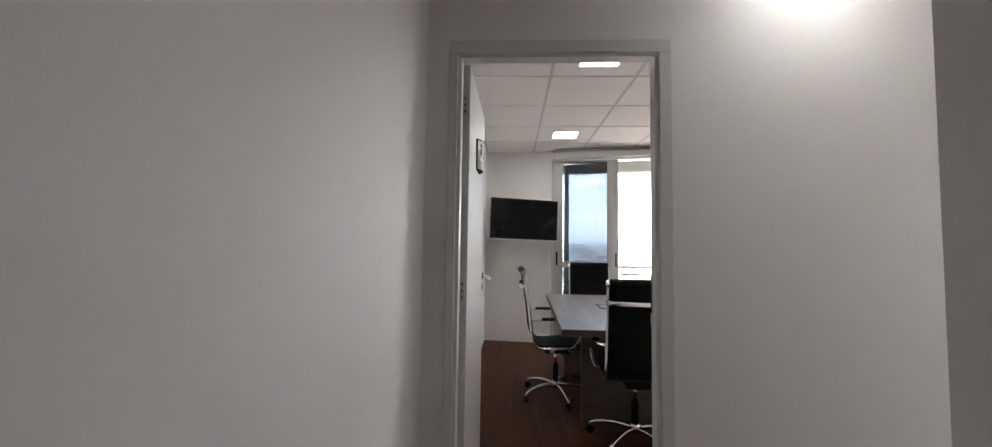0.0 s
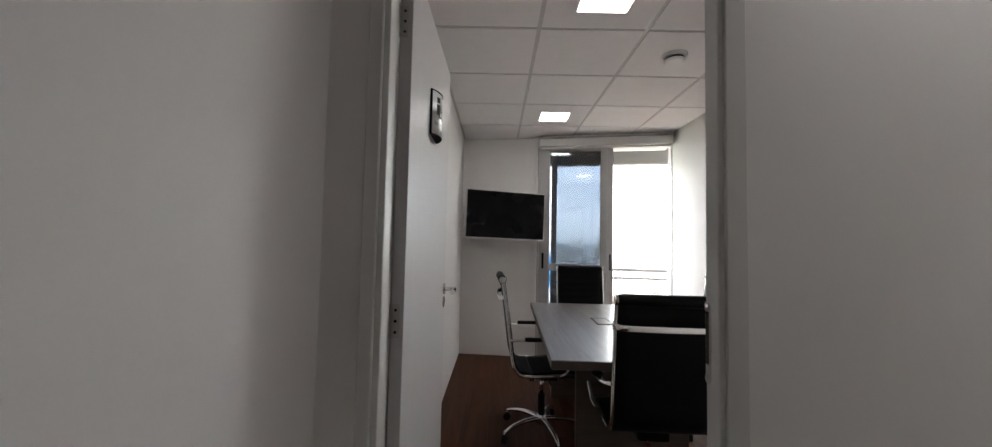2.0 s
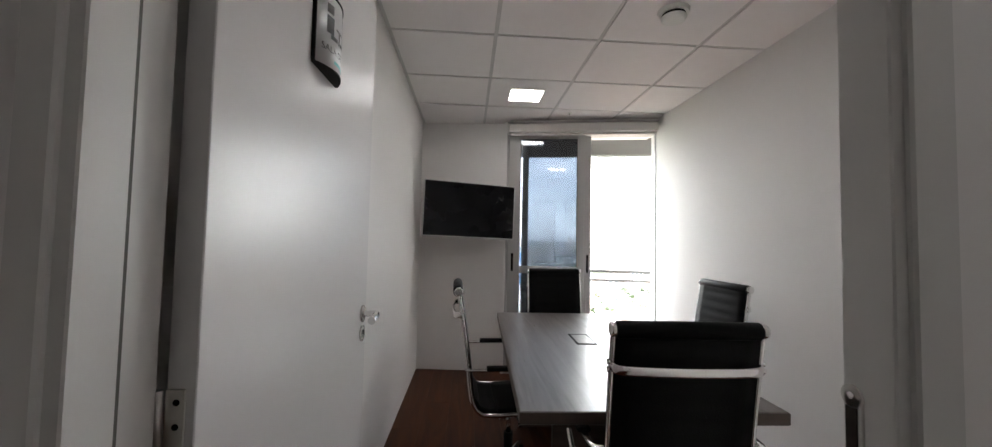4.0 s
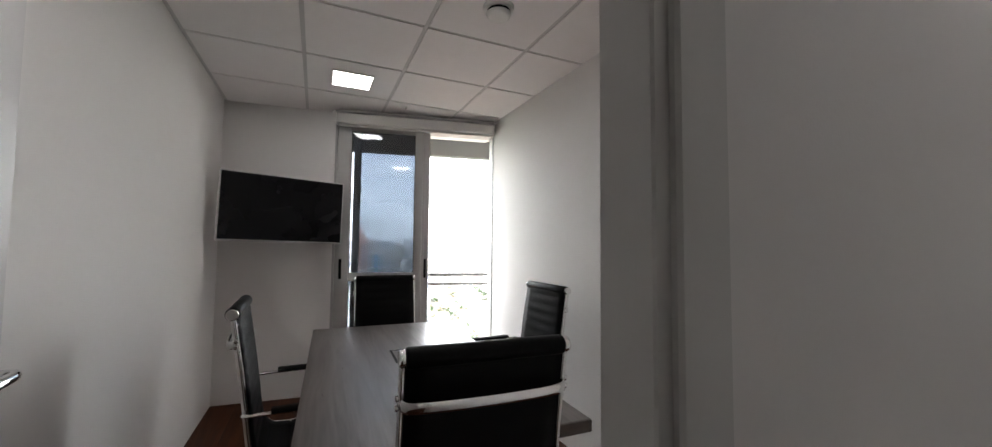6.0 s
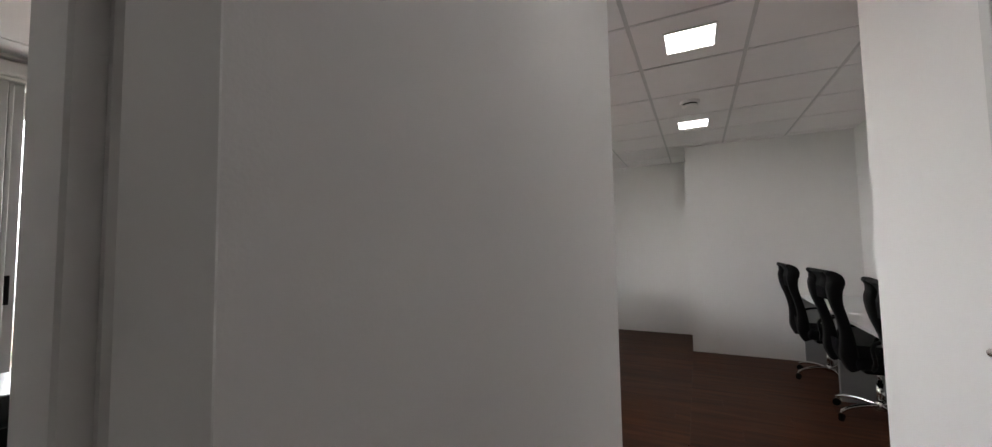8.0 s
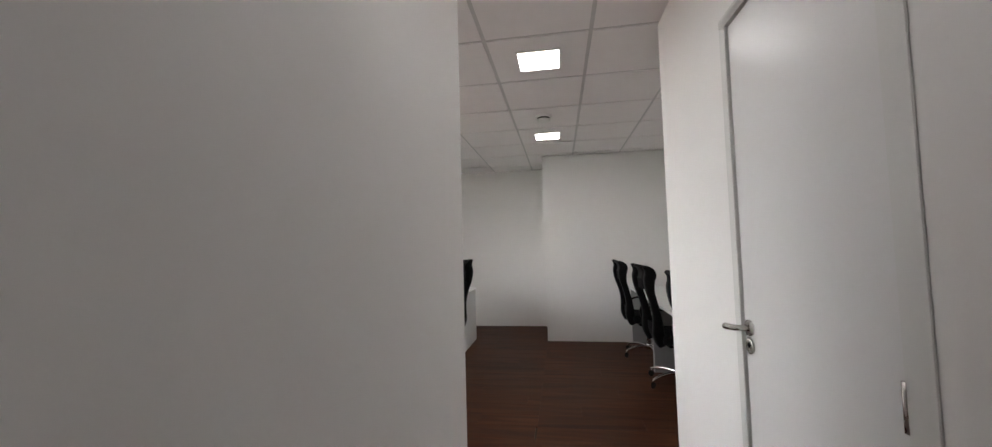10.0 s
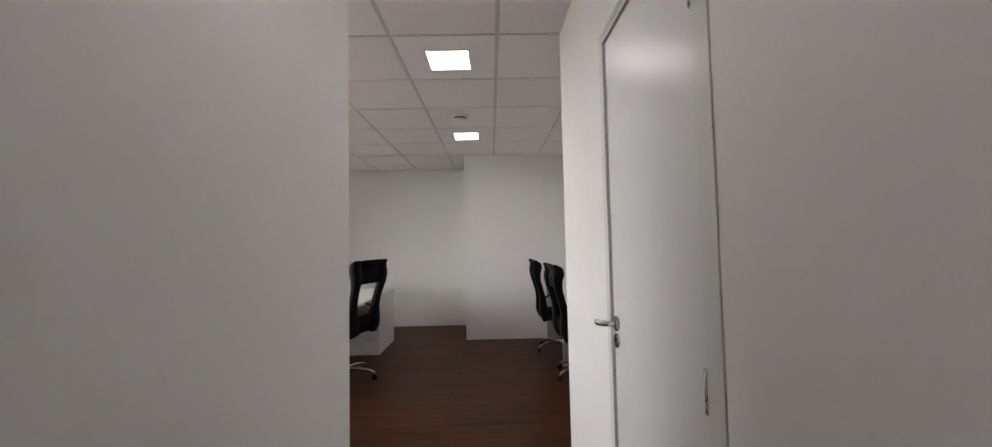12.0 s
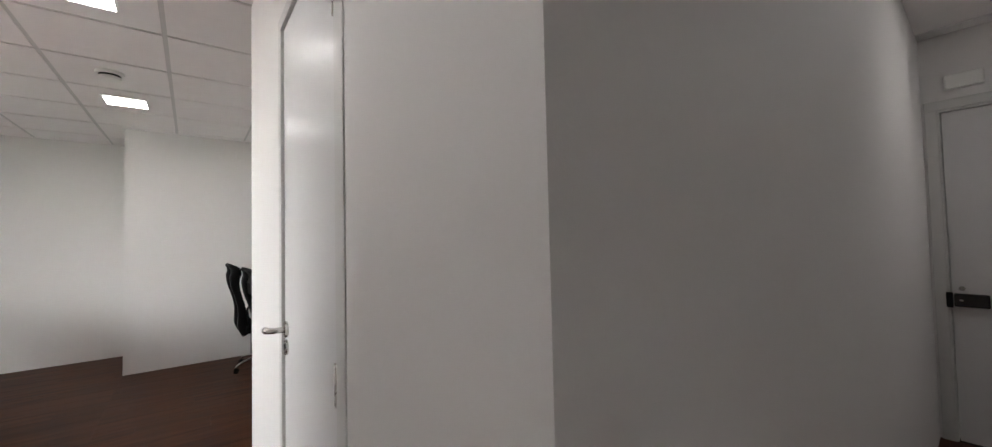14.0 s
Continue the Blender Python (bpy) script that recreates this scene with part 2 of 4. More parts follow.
def wall(name, boxes, mat=None, label="smooth off-white painted wall", place=None):
    bm = bmesh.new()
    for lim in boxes:
        box(*lim, bm=bm)
    if place is not None:
        turned(bm, place)
    return tagged(part(name, bm, mat or M_WALL), label, "wall", kind="structure")


# ---- large structure ----
H = 2.54            # ceiling height
X_W, X_E = -0.15, 2.165      # meeting room and corridor west wall; meeting room east wall
Y_D0, Y_D1 = 0.03, 0.12     # the two faces of the door wall
Y_WIN = 3.58                # inner face of the window frame
Y_B = 3.80                  # back wall
X_OE = 7.22                 # open office east wall
TOP = 2.78
FACADE = pose(0.73, 3.645, 0, 0, 0, -11) @ pose(-0.73, -Y_WIN, 0)     # the window front stands 11 degrees out of square
X_F = 2.195                 # where it meets the room east wall, along the front

wall("wall_west", [(-0.30, X_W, -4.60, 3.95, -0.1, TOP)])
wall("wall_door", [(X_W, -0.035, Y_D0, Y_D1, 0, TOP), (0.86, 2.24, Y_D0, Y_D1, 0, TOP), (-0.035, 0.86, Y_D0, Y_D1, 2.115, TOP)])
wall("wall_room_east", [(X_E, 2.24, Y_D1, 3.47, 0, TOP)])
wall("wall_north", [(0, 1.0, 0, 0.15, -0.1, TOP)], place=pose(X_W - 0.02, Y_B, 0, 0, 0, -6))
wall("wall_window_head", [(0.70, 0.728, Y_WIN - 0.006, 3.95, -0.1, TOP), (0.728, X_F, Y_WIN - 0.004, 3.95, 2.44, TOP)], place=FACADE)
wall("wall_passage_south", [(1.02, 1.505, -1.05, -0.935, 0, TOP), (2.195, 3.02, -1.05, -0.935, 0, TOP), (1.505, 2.195, -1.05, -0.935, 2.085, TOP)])
wall("wall_office_west", [(2.91, 3.02, -1.95, -1.05, 0, TOP)])
wall("wall_office_south", [(3.02, 6.24, -1.95, -1.80, 0, TOP)])
wall("wall_column", [(6.24, X_OE + 0.15, -1.95, -0.14, 0, TOP)], label="off-white painted boxed-out column wall")
wall("wall_office_east", [(X_OE, X_OE + 0.15, -0.14, 3.95, 0, TOP)])
# the opening in this unseen wall is added to light the office
wall("wall_office_north", [(X_F + 0.01, 3.2, Y_WIN, 3.75, -0.1, TOP), (4.9, 7.6, Y_WIN, 3.75, -0.1, TOP), (3.2, 4.9, Y_WIN, 3.75, -0.1, 0.95), (3.2, 4.9, Y_WIN, 3.75, 2.35, TOP)], place=FACADE)
# corridor east wall, a touch out of square
bm = bmesh.new()
foot = [(0.906, -0.935), (0.99, -4.60), (1.12, -4.60), (1.02, -1.05), (1.02, -0.935)]
low, high = [bm.verts.new((x, y, 0)) for x, y in foot], [bm.verts.new((x, y, TOP)) for x, y in foot]
for k in range(5):
    bm.faces.new((low[k], low[(k + 1) % 5], high[(k + 1) % 5], high[k]))
bm.faces.new(low), bm.faces.new(high)
bmesh.ops.recalc_face_normals(bm, faces=bm.faces)
tagged(part("wall_corridor_east", bm, M_WALL), "smooth off-white painted corridor wall", "wall", kind="structure")
wall("wall_entry", [(X_W, -0.02, -4.60, -4.45, 0, TOP), (0.935, 0.987, -4.60, -4.45, 0, TOP), (-0.02, 0.935, -4.60, -4.45, 2.075, TOP)])
# unseen walls added to stop light leaking round the closed doors
wall("light_stop_behind_doors", [(-0.30, 1.12, -4.75, -4.62, 0, TOP), (1.12, 2.90, -1.25, -1.10, 0, TOP)])
# unseen slab, added to keep skylight from coming in over the ceilings
wall("slab", [(-0.30, X_OE + 0.15, -4.75, 4.75, TOP, TOP + 0.2)], M_SLAB, "unseen raw slab above the ceiling, closing out the sky")

# ---- ceilings: mineral tiles in a T-bar grid ----
PITCH, GX, GY = 0.625, 0.49, 1.31


def ceiling(name, x0, x1, y0, y1, label):
    verts, faces, mats = [], [], []

    def quad_box(ax, bx, ay, by, z0, z1, mi):
        n = len(verts)
        verts.extend([(ax, ay, z0), (bx, ay, z0), (bx, by, z0), (ax, by, z0), (ax, ay, z1), (bx, ay, z1), (bx, by, z1), (ax, by, z1)])
        for f in ((3, 2, 1, 0), (4, 5, 6, 7), (0, 1, 5, 4), (1, 2, 6, 5), (2, 3, 7, 6), (3, 0, 4, 7)):
            faces.append([n + k for k in f])
            mats.append(mi)

    i0, i1 = math.floor((x0 - GX) / PITCH), math.ceil((x1 - GX) / PITCH)
    j0, j1 = math.floor((y0 - GY) / PITCH), math.ceil((y1 - GY) / PITCH)
    g = 0.012
    for i in range(i0, i1):
        for j in range(j0, j1):
            ax, bx = max(x0, GX + i * PITCH + g), min(x1, GX + (i + 1) * PITCH - g)
            ay, by = max(y0, GY + j * PITCH + g), min(y1, GY + (j + 1) * PITCH - g)
            if bx - ax > 0.01 and by - ay > 0.01:
                quad_box(ax, bx, ay, by, H + 0.001 + random.uniform(0, 0.0015), H + 0.02, 0)
    # bars stand a little above the tile faces, so that each tile shows a shadow line
    for i in range(i0, i1 + 1):
        x = GX + i * PITCH
        if x0 < x < x1:
            quad_box(max(x0, x - g), min(x1, x + g), y0, y1, H + 0.0075, H + 0.03, 1)
    for j in range(j0, j1 + 1):
        y = GY + j * PITCH
        if y0 < y < y1:
            quad_box(x0, x1, max(y0, y - g), min(y1, y + g), H + 0.008, H + 0.031, 1)
    quad_box(x0, x1, y0, y1, H + 0.032, H + 0.06, 0)
    me = bpy.data.meshes.new(name)
    me.from_pydata(verts, [], faces)
    me.materials.append(M_TILE), me.materials.append(M_TBAR)
    me.polygons.foreach_set("material_index", mats)
    return tagged(new(name, me), label, "ceiling", kind="structure")


ceiling("ceiling_room", X_W, X_E, Y_D1, Y_B, "white mineral tile ceiling in a white T-bar grid")
ceiling("ceiling_corridor", X_W, 1.0, -4.45, -0.935, "white mineral tile corridor ceiling")
ceiling("ceiling_passage", X_W, 2.24, -0.935, Y_D0, "white mineral tile passage ceiling")
ceiling("ceiling_office", 2.24, X_OE, -1.80, Y_B, "white mineral tile open office ceiling")


def panel_light(i, j):
    """A square recessed panel lamp in the middle of a ceiling tile."""
    cx, cy = GX + (i + 0.5) * PITCH, GY + (j + 0.5) * PITCH
    lamp = empty("panel_light", pose(cx, cy, H), "square white LED panel light, lit, set in a ceiling tile", "ceiling light", "ceiling panel lights")
    s, w = 0.142, 0.012
    bm = bmesh.new()
    for lim in ((-s, s, -s, -s + w), (-s, s, s - w, s), (-s, -s + w, -s + w, s - w), (s - w, s, -s + w, s - w)):
        box(*lim, -0.008, 0.003, 0.002, bm)
    part("frame", bm, M_PLAST, lamp)
    part("diffuser", box(-s + w, s - w, -s + w, s - w, -0.004, 0.002), M_PANEL_ROOM if cy > 0 and cx < 2.2 else M_PANEL, lamp, "glowing white diffuser")


# (4, 1) and (7, 1) are unseen, added to light the open office
for i, j in ((0, -1), (0, 2), (4, -3), (7, -3), (1, -3), (-1, -8), (4, 1), (7, 1)):
    panel_light(i, j)


def smoke_detector(x, y, tilt):
    d = empty("smoke_detector", pose(x, y, H, 0, 0, tilt), "round white smoke detector with a dark slot ring", "smoke detector", "smoke detectors")
    part("base", cyl((0, 0, 0.003), (0, 0, -0.018), 0.080, 0.075, 32, bevel=0.003), M_PLAST, d)
    part("slot_ring", cyl((0, 0, -0.018), (0, 0, -0.031), 0.058, seg=32), M_BLACK, d, "dark ring of sensor slots")
    part("cap", cyl((0, 0, -0.031), (0, 0, -0.052), 0.066, 0.056, 32, bevel=0.006), M_PLAST, d)


smoke_detector(1.40, 1.60, 0)
sprinkler = empty("sprinkler", pose(1.28, 3.28, H), "small grey sprinkler head in the ceiling tile", "sprinkler")
part("plate", cyl((0, 0, 0.002), (0, 0, -0.004), 0.022, seg=20), M_PLAST, sprinkler)
part("nozzle", cyl((0, 0, -0.004), (0, 0, -0.02), 0.008, 0.005, 12), M_STEEL, sprinkler)
smoke_detector(4.47, -0.235, 40)

# ---- doors ----


def hinge(parent, x, y, z, way=1):
    h = part("hinge", cyl((x, y, z - 0.047), (x, y, z + 0.047), 0.0065, seg=12), M_STEEL, parent, "brushed steel butt hinge")
    part("hinge_leaf", box(x + 0.005, x + 0.029, y + 0.006, y + 0.0085, z - 0.046, z + 0.046, 0.0008), M_STEEL, h)
    part("hinge_leaf", box(x - 0.011, x - 0.005, y - 0.016, y + 0.002, z - 0.046, z + 0.046, 0.0008), M_STEEL, h)
    for dz in (-0.03, 0.0, 0.03):
        part("screw", cyl((x + 0.019, y + 0.0065, z + dz), (x + 0.019, y + 0.0052, z + dz), 0.0042, seg=10), M_BLACK, h)
    return h


# frame of the meeting room door
door_frame = empty("door_frame", pose(0, 0, 0), "white painted wooden door frame with flat casing and dark seal", "door frame")
Y_R = 0.083     # rebate in which the leaf would close
part("jamb", box(-0.035, 0.0, Y_D0 - 0.004, Y_R, 0, 2.07, 0.002), M_JAMB, door_frame)
part("jamb", box(0.797, 0.86, Y_D0 - 0.004, Y_R, 0, 2.07, 0.002), M_JAMB, door_frame)
part("head", box(-0.035, 0.86, Y_D0 - 0.004, Y_R, 2.07, 2.135, 0.002), M_JAMB, door_frame)
part("rebate", box(-0.035, -0.015, Y_R, 0.156, 0, 2.112, 0.001), M_JAMB, door_frame)
part("rebate", box(0.835, 0.86, Y_R, Y_D1 + 0.003, 0, 2.112, 0.001), M_JAMB, door_frame)
part("rebate", box(-0.035, 0.86, Y_R, Y_D1 + 0.003, 2.112, 2.135, 0.001), M_JAMB, door_frame)
for x0, x1 in ((-0.013, -0.003), (0.82, 0.832)):
    part("seal", box(x0, x1, Y_R, Y_R + 0.008, 0, 2.066, 0.002), M_SEAL, door_frame, "dark rubber door seal")
for y0, y1 in ((Y_D0 - 0.012, Y_D0),):
    part("casing", box(-0.052, -0.016, y0, y1, 0, 2.086, 0.003), M_JAMB, door_frame)
    part("casing", box(0.812, 0.864, y0, y1, 0, 2.086, 0.003), M_JAMB, door_frame)
    part("casing", box(-0.052, 0.864, y0 + 0.0005, y1, 2.086, 2.140, 0.003), M_JAMB, door_frame)
bm = box(0.7945, 0.798, 0.0605, 0.0825, 0.975, 1.150, 0.0008)
for z in (0.975, 1.150):
    cyl((0.7945, 0.0735, z), (0.798, 0.0735, z), 0.0125, seg=20, bm=bm)
strike = part("strike_plate", bm, M_STEEL, door_frame, "steel strike plate with rounded ends")
part("latch_hole", box(0.7935, 0.7965, 0.066, 0.0795, 1.01, 1.138), M_UNDER, strike, "dark brown latch hole")
for z in (0.979, 1.151):
    part("screw", cyl((0.795, 0.0735, z), (0.7932, 0.0735, z), 0.0042, seg=12), M_CHROME, strike)

# the open leaf, swung into the room beside the west wall
leaf_pose = pose(-0.016, 0.170, 0, 0, 0, -0.6)
leaf = empty("door_1", leaf_pose, "white lacquered office door standing open into the meeting room", "door")
part("leaf", box(0.0, 0.036, 0.004, 0.798, 0.008, 2.105, 0.0015), M_DOOR, leaf)
part("handle_rose", cyl((0.036, 0.752, 1.082), (0.043, 0.752, 1.082), 0.026, seg=28, bevel=0.002), M_STEEL, leaf, "round brushed steel rose")
part("handle", sweep(smooth_line([(0.042, 0.752, 1.082), (0.07, 0.752, 1.082), (0.086, 0.740, 1.082), (0.09, 0.704, 1.081), (0.089, 0.66, 1.078)], 5), lambda t: ring(0.0095 + 0.002 * t, 12), (0, 0, 1)), M_CHROME, leaf, "bent polished steel lever")
part("key_rose", cyl((0.036, 0.752, 1.022), (0.042, 0.752, 1.022), 0.025, seg=28, bevel=0.002), M_STEEL, leaf, "round keyhole rose")
part("keyhole", cyl((0.042, 0.752, 1.025), (0.0435, 0.752, 1.025), 0.008, seg=12), M_BLACK, leaf)
part("latch", box(0.008, 0.026, 0.796, 0.800, 0.96, 1.13, 0.0008), M_STEEL, leaf)
for z in (1.918, 1.078, 0.25):
    hinge(leaf, -0.005, -0.004, z)

# curved room sign on the leaf
sign = empty("door_sign", leaf_pose @ pose(0.036, 0.370, 1.762), "curved silver meeting room sign with black lettering and figures", "door sign")
SW, SZ = 0.072, 0.078


def sign_x(y):
    return 0.004 + 0.026 * (1 - (y / SW) ** 2)


bm = bmesh.new()
cols = []
for k in range(17):
    y = -SW + 2 * SW * k / 16
    cols.append([bm.verts.new((sign_x(y) + d, y, z)) for d, z in ((0, -SZ), (0, SZ), (-0.002, SZ), (-0.002, -SZ))])
for a, b in zip(cols, cols[1:]):
    for k in range(4):
        bm.faces.new((a[k], b[k], b[(k + 1) % 4], a[(k + 1) % 4])).smooth = k == 0
bm.faces.new(cols[0]), bm.faces.new(cols[-1][::-1])
bmesh.ops.recalc_face_normals(bm, faces=bm.faces)
part("face", bm, M_SIGN, sign, "silver sheet, bowed outwards")
for z0, z1 in ((SZ, SZ + 0.004), (-SZ - 0.004, -SZ)):
    bm = bmesh.new()
    prof = [(sign_x(-SW + 2 * SW * k / 16) + 0.002, -SW + 2 * SW * k / 16) for k in range(17)] + [(0.0, SW), (0.0, -SW)]
    lo, hi = [bm.verts.new((x, y, z0)) for x, y in prof], [bm.verts.new((x, y, z1)) for x, y in prof]
    bm.faces.new(lo), bm.faces.new(hi)
    for k in range(len(prof)):
        bm.faces.new((lo[k], lo[(k + 1) % len(prof)], hi[(k + 1) % len(prof)], hi[k]))
    bmesh.ops.recalc_face_normals(bm, faces=bm.faces)
    part("end_cap", bm, M_BLACK, sign, "black plastic end cap")
for y in (-SW, SW):
    part("edge_strip", box(0.0, 0.008, y - 0.003, y + 0.003, -SZ, SZ, 0.001), M_BLACK, sign)


def sign_patch(name, y0, y1, z0, z1, mat):
    bm = bmesh.new()
    n = 6
    row = [[bm.verts.new((sign_x(y0 + (y1 - y0) * k / n) + 0.0008, y0 + (y1 - y0) * k / n, z)) for z in (z0, z1)] for k in range(n + 1)]
    for a, b in zip(row, row[1:]):
        bm.faces.new((a[0], b[0], b[1], a[1]))
    return part(name, bm, mat, sign)


for y in (-0.034, 0.034):
    d = 1 if y < 0 else -1
    sign_patch("pictogram", y - 0.012, y + 0.008, 0.040, 0.060, M_INK)
    sign_patch("pictogram", y - 0.012, y + 0.010, -0.004, 0.034, M_INK)
    sign_patch("pictogram", min(y, y + d * 0.026), max(y, y + d * 0.026), -0.014, -0.0045, M_INK)
sign_patch("table_mark", -0.004, 0.004, -0.016, 0.012, M_INK)
sign_patch("table_mark", -0.016, 0.016, 0.0125, 0.017, M_INK)


def sign_text(body, y, z, size, mat):
    cu = bpy.data.curves.new("lettering", "FONT")
    cu.body, cu.size, cu.align_x = body, size, "CENTER"
    tmp = bpy.data.objects.new("lettering", cu)
    me = bpy.data.meshes.new_from_object(tmp)
    bpy.data.objects.remove(tmp)
    for v in me.vertices:
        py, pz = y + v.co.x, z + v.co.y
        v.co = (sign_x(max(-SW, min(SW, py))) + 0.0012, py, pz)
    me.materials.append(mat)
    ob = new("lettering", me)
    ob.parent = sign


sign_text("SALA DE", -0.020, -0.044, 0.020, M_INK)
sign_patch("small_line", -0.02, 0.06, -0.064, -0.056, M_TEAL)

# closed narrow door in the passage
f2 = empty("door_frame", pose(0, 0, 0), "white painted frame of the closed passage door", "door frame")
part("jamb", box(1.505, 1.535, -1.046, -0.931, 0, 2.06, 0.002), M_JAMB, f2)
part("jamb", box(2.168, 2.195, -1.046, -0.931, 0, 2.06, 0.002), M_JAMB, f2)
part("head", box(1.505, 2.195, -1.046, -0.931, 2.06, 2.085, 0.002), M_JAMB, f2)
part("casing", box(1.472, 1.512, -0.935, -0.931, 0, 2.07, 0.003), M_JAMB, f2)
part("casing", box(2.186, 2.212, -0.935, -0.931, 0, 2.07, 0.003), M_JAMB, f2)
part("casing", box(1.472, 2.212, -0.9345, -0.931, 2.07, 2.10, 0.003), M_JAMB, f2)
d2 = empty("door_2", pose(0, 0, 0), "closed white lacquered passage door with a steel lever", "door")
part("leaf", box(1.5365, 2.1665, -0.978, -0.942, 0.006, 2.057, 0.0015), M_DOOR, d2)
part("handle_rose", cyl((2.128, -0.942, 1.04), (2.128, -0.933, 1.04), 0.026, seg=28, bevel=0.002), M_STEEL, d2, "round brushed steel rose")
part("handle", sweep(smooth_line([(2.128, -0.934, 1.04), (2.128, -0.905, 1.04), (2.141, -0.888, 1.04), (2.155, -0.884, 1.039), (2.174, -0.885, 1.037)], 5), lambda t: ring(0.0095 + 0.002 * t, 12), (0, 0, 1)), M_STEEL, d2, "bent brushed steel lever")
part("key_rose", cyl((2.128, -0.942, 0.982), (2.128, -0.934, 0.982), 0.025, seg=28, bevel=0.002), M_STEEL, d2, "round keyhole rose")
part("keyhole", cyl((2.128, -0.934, 0.985), (2.128, -0.9325, 0.985), 0.008, seg=12), M_BLACK, d2)
for z in (1.86, 1.025, 0.25):
    part("hinge", cyl((1.537, -0.934, z - 0.045), (1.537, -0.934, z + 0.045), 0.006, seg=12), M_STEEL, d2, "steel butt hinge")

# entry door at the end of the corridor
f3 = empty("door_frame", pose(0, 0, 0), "white painted frame of the entry door", "door frame")
part("jamb", box(-0.02, 0.0, -4.56, -4.446, 0, 2.06, 0.002), M_JAMB, f3)
part("jamb", box(0.908, 0.935, -4.56, -4.446, 0, 2.06, 0.002), M_JAMB, f3)
part("head", box(-0.02, 0.935, -4.56, -4.446, 2.052, 2.075, 0.002), M_JAMB, f3)
part("casing", box(-0.06, -0.008, -4.45, -4.436, 0, 2.066, 0.003), M_JAMB, f3)
part("casing", box(0.917, 0.975, -4.45, -4.436, 0, 2.066, 0.003), M_JAMB, f3)
part("casing", box(-0.06, 0.975, -4.4495, -4.436, 2.066, 2.124, 0.003), M_JAMB, f3)
d3 = empty("door_3", pose(0, 0, 0), "closed off-white entry door with a black digital lock", "door")
part("leaf", box(0.003, 0.903, -4.50, -4.462, 0.006, 2.048, 0.0015), M_DOOR, d3)
lock = part("digital_lock", box(0.752, 0.893, -4.462, -4.425, 0.835, 0.915, 0.006, seg=2), M_LOCK, d3, "black box lock, lying across the leaf")
part("lock_button", box(0.855, 0.873, -4.427, -4.4225, 0.869, 0.881, 0.001), M_STEEL, lock)
part("lock_keeper", box(0.897, 0.925, -4.436, -4.415, 0.828, 0.922, 0.003), M_LOCK, d3, "black keeper plate")
part("peephole", cyl((0.86, -4.462, 0.945), (0.86, -4.452, 0.945), 0.014, seg=16), M_STEEL, d3)
part("pull_handle", box(0.70, 0.735, -4.462, -4.43, 0.75, 1.16, 0.01, seg=2), M_SILVER, d3, "upright grey pull handle")
closer = tagged(part("emergency_light", box(0.72, 0.88, -4.45, -4.405, 2.18, 2.27, 0.008, seg=2), M_PLAST), "small white emergency light box above the entry door", "emergency light")

# ---- balcony window ----
win = empty("window_1", FACADE, "grey aluminium sliding balcony door with tinted panes, half open", "window")
win["kind"] = "structure"
WF, WD = Y_WIN, Y_WIN + 0.12
part("window_frame", box(0.728, 0.748, WF, WD, 0, 2.44, 0.003), M_ALU, win)
part("window_frame", box(X_F - 0.012, X_F + 0.004, WF, WD, 0, 2.44, 0.002), M_ALU, win)
part("window_frame", box(0.748, X_F - 0.012, WF + 0.001, WD, 2.402, 2.44, 0.003), M_ALU, win)
part("window_sill", box(0.748, X_F - 0.012, WF + 0.001, WD, 0, 0.03, 0.003), M_ALU, win)


def sash(x0, x1, y0, y1, stile, far_stile, label):
    s = part("sash", box(x0, x0 + stile, y0, y1, 0.03, 2.402, 0.003), M_ALU, win, label)
    part("stile", box(x1 - far_stile, x1, y0, y1, 0.03, 2.402, 0.003), M_ALU, s)
    a, b = x0 + stile, x1 - far_stile
    for z0, z1 in ((2.368, 2.402), (0.03, 0.11), (1.0, 1.075)):
        part("rail", box(a, b, y0 + 0.001, y1 - 0.001, z0, z1, 0.002), M_ALU, s)
    ym = (y0 + y1) / 2
    for z0, z1 in ((0.11, 1.0), (1.075, 2.368)):
        p = part("pane", box(a, b, ym - 0.003, ym + 0.003, z0, z1), M_GLASS, s, "blue-grey tinted glass")
        p.visible_shadow = False
        for lim in ((a, a + 0.006, z0, z1), (b - 0.006, b, z0, z1)):
            part("gasket", box(lim[0], lim[1], ym - 0.008, ym + 0.008, lim[2], lim[3]), M_SEAL, s, "black rubber glazing bead")
    return s


front = sash(0.750, 1.512, WF + 0.012, WF + 0.05, 0.116, 0.072, "sliding leaf with a pull grip")
back = sash(0.885, 1.580, WF + 0.062, WF + 0.10, 0.058, 0.064, "outer sliding leaf, slid behind the first")
for s, x, y in ((front, 0.797, WF + 0.012), (back, 1.546, WF + 0.062)):
    part("pull_grip", box(x - 0.012, x + 0.012, y - 0.004, y + 0.004, 1.02, 1.20, 0.003), M_BLACK, s, "black recessed grip")
part("mullion", box(1.514, 1.535, WF + 0.030, WF + 0.061, 0.03, 2.402, 0.002), M_ALU, win)

blind = empty("roller_blind", FACADE, "closed beige-grey roller blind cassette under the ceiling", "roller blind")
part("cassette", box(0.752, X_F - 0.012, 3.455, 3.55, 2.402, 2.49, 0.014, seg=3), M_BLIND, blind)
part("head_rail", box(0.765, X_F - 0.014, 3.51, 3.545, 2.489, H + 0.0005, 0.002), M_BLIND, blind)
part("top_profile", box(0.742, X_F - 0.008, 3.448, 3.508, 2.492, 2.502, 0.002), M_ALU, blind, "thin grey top profile")
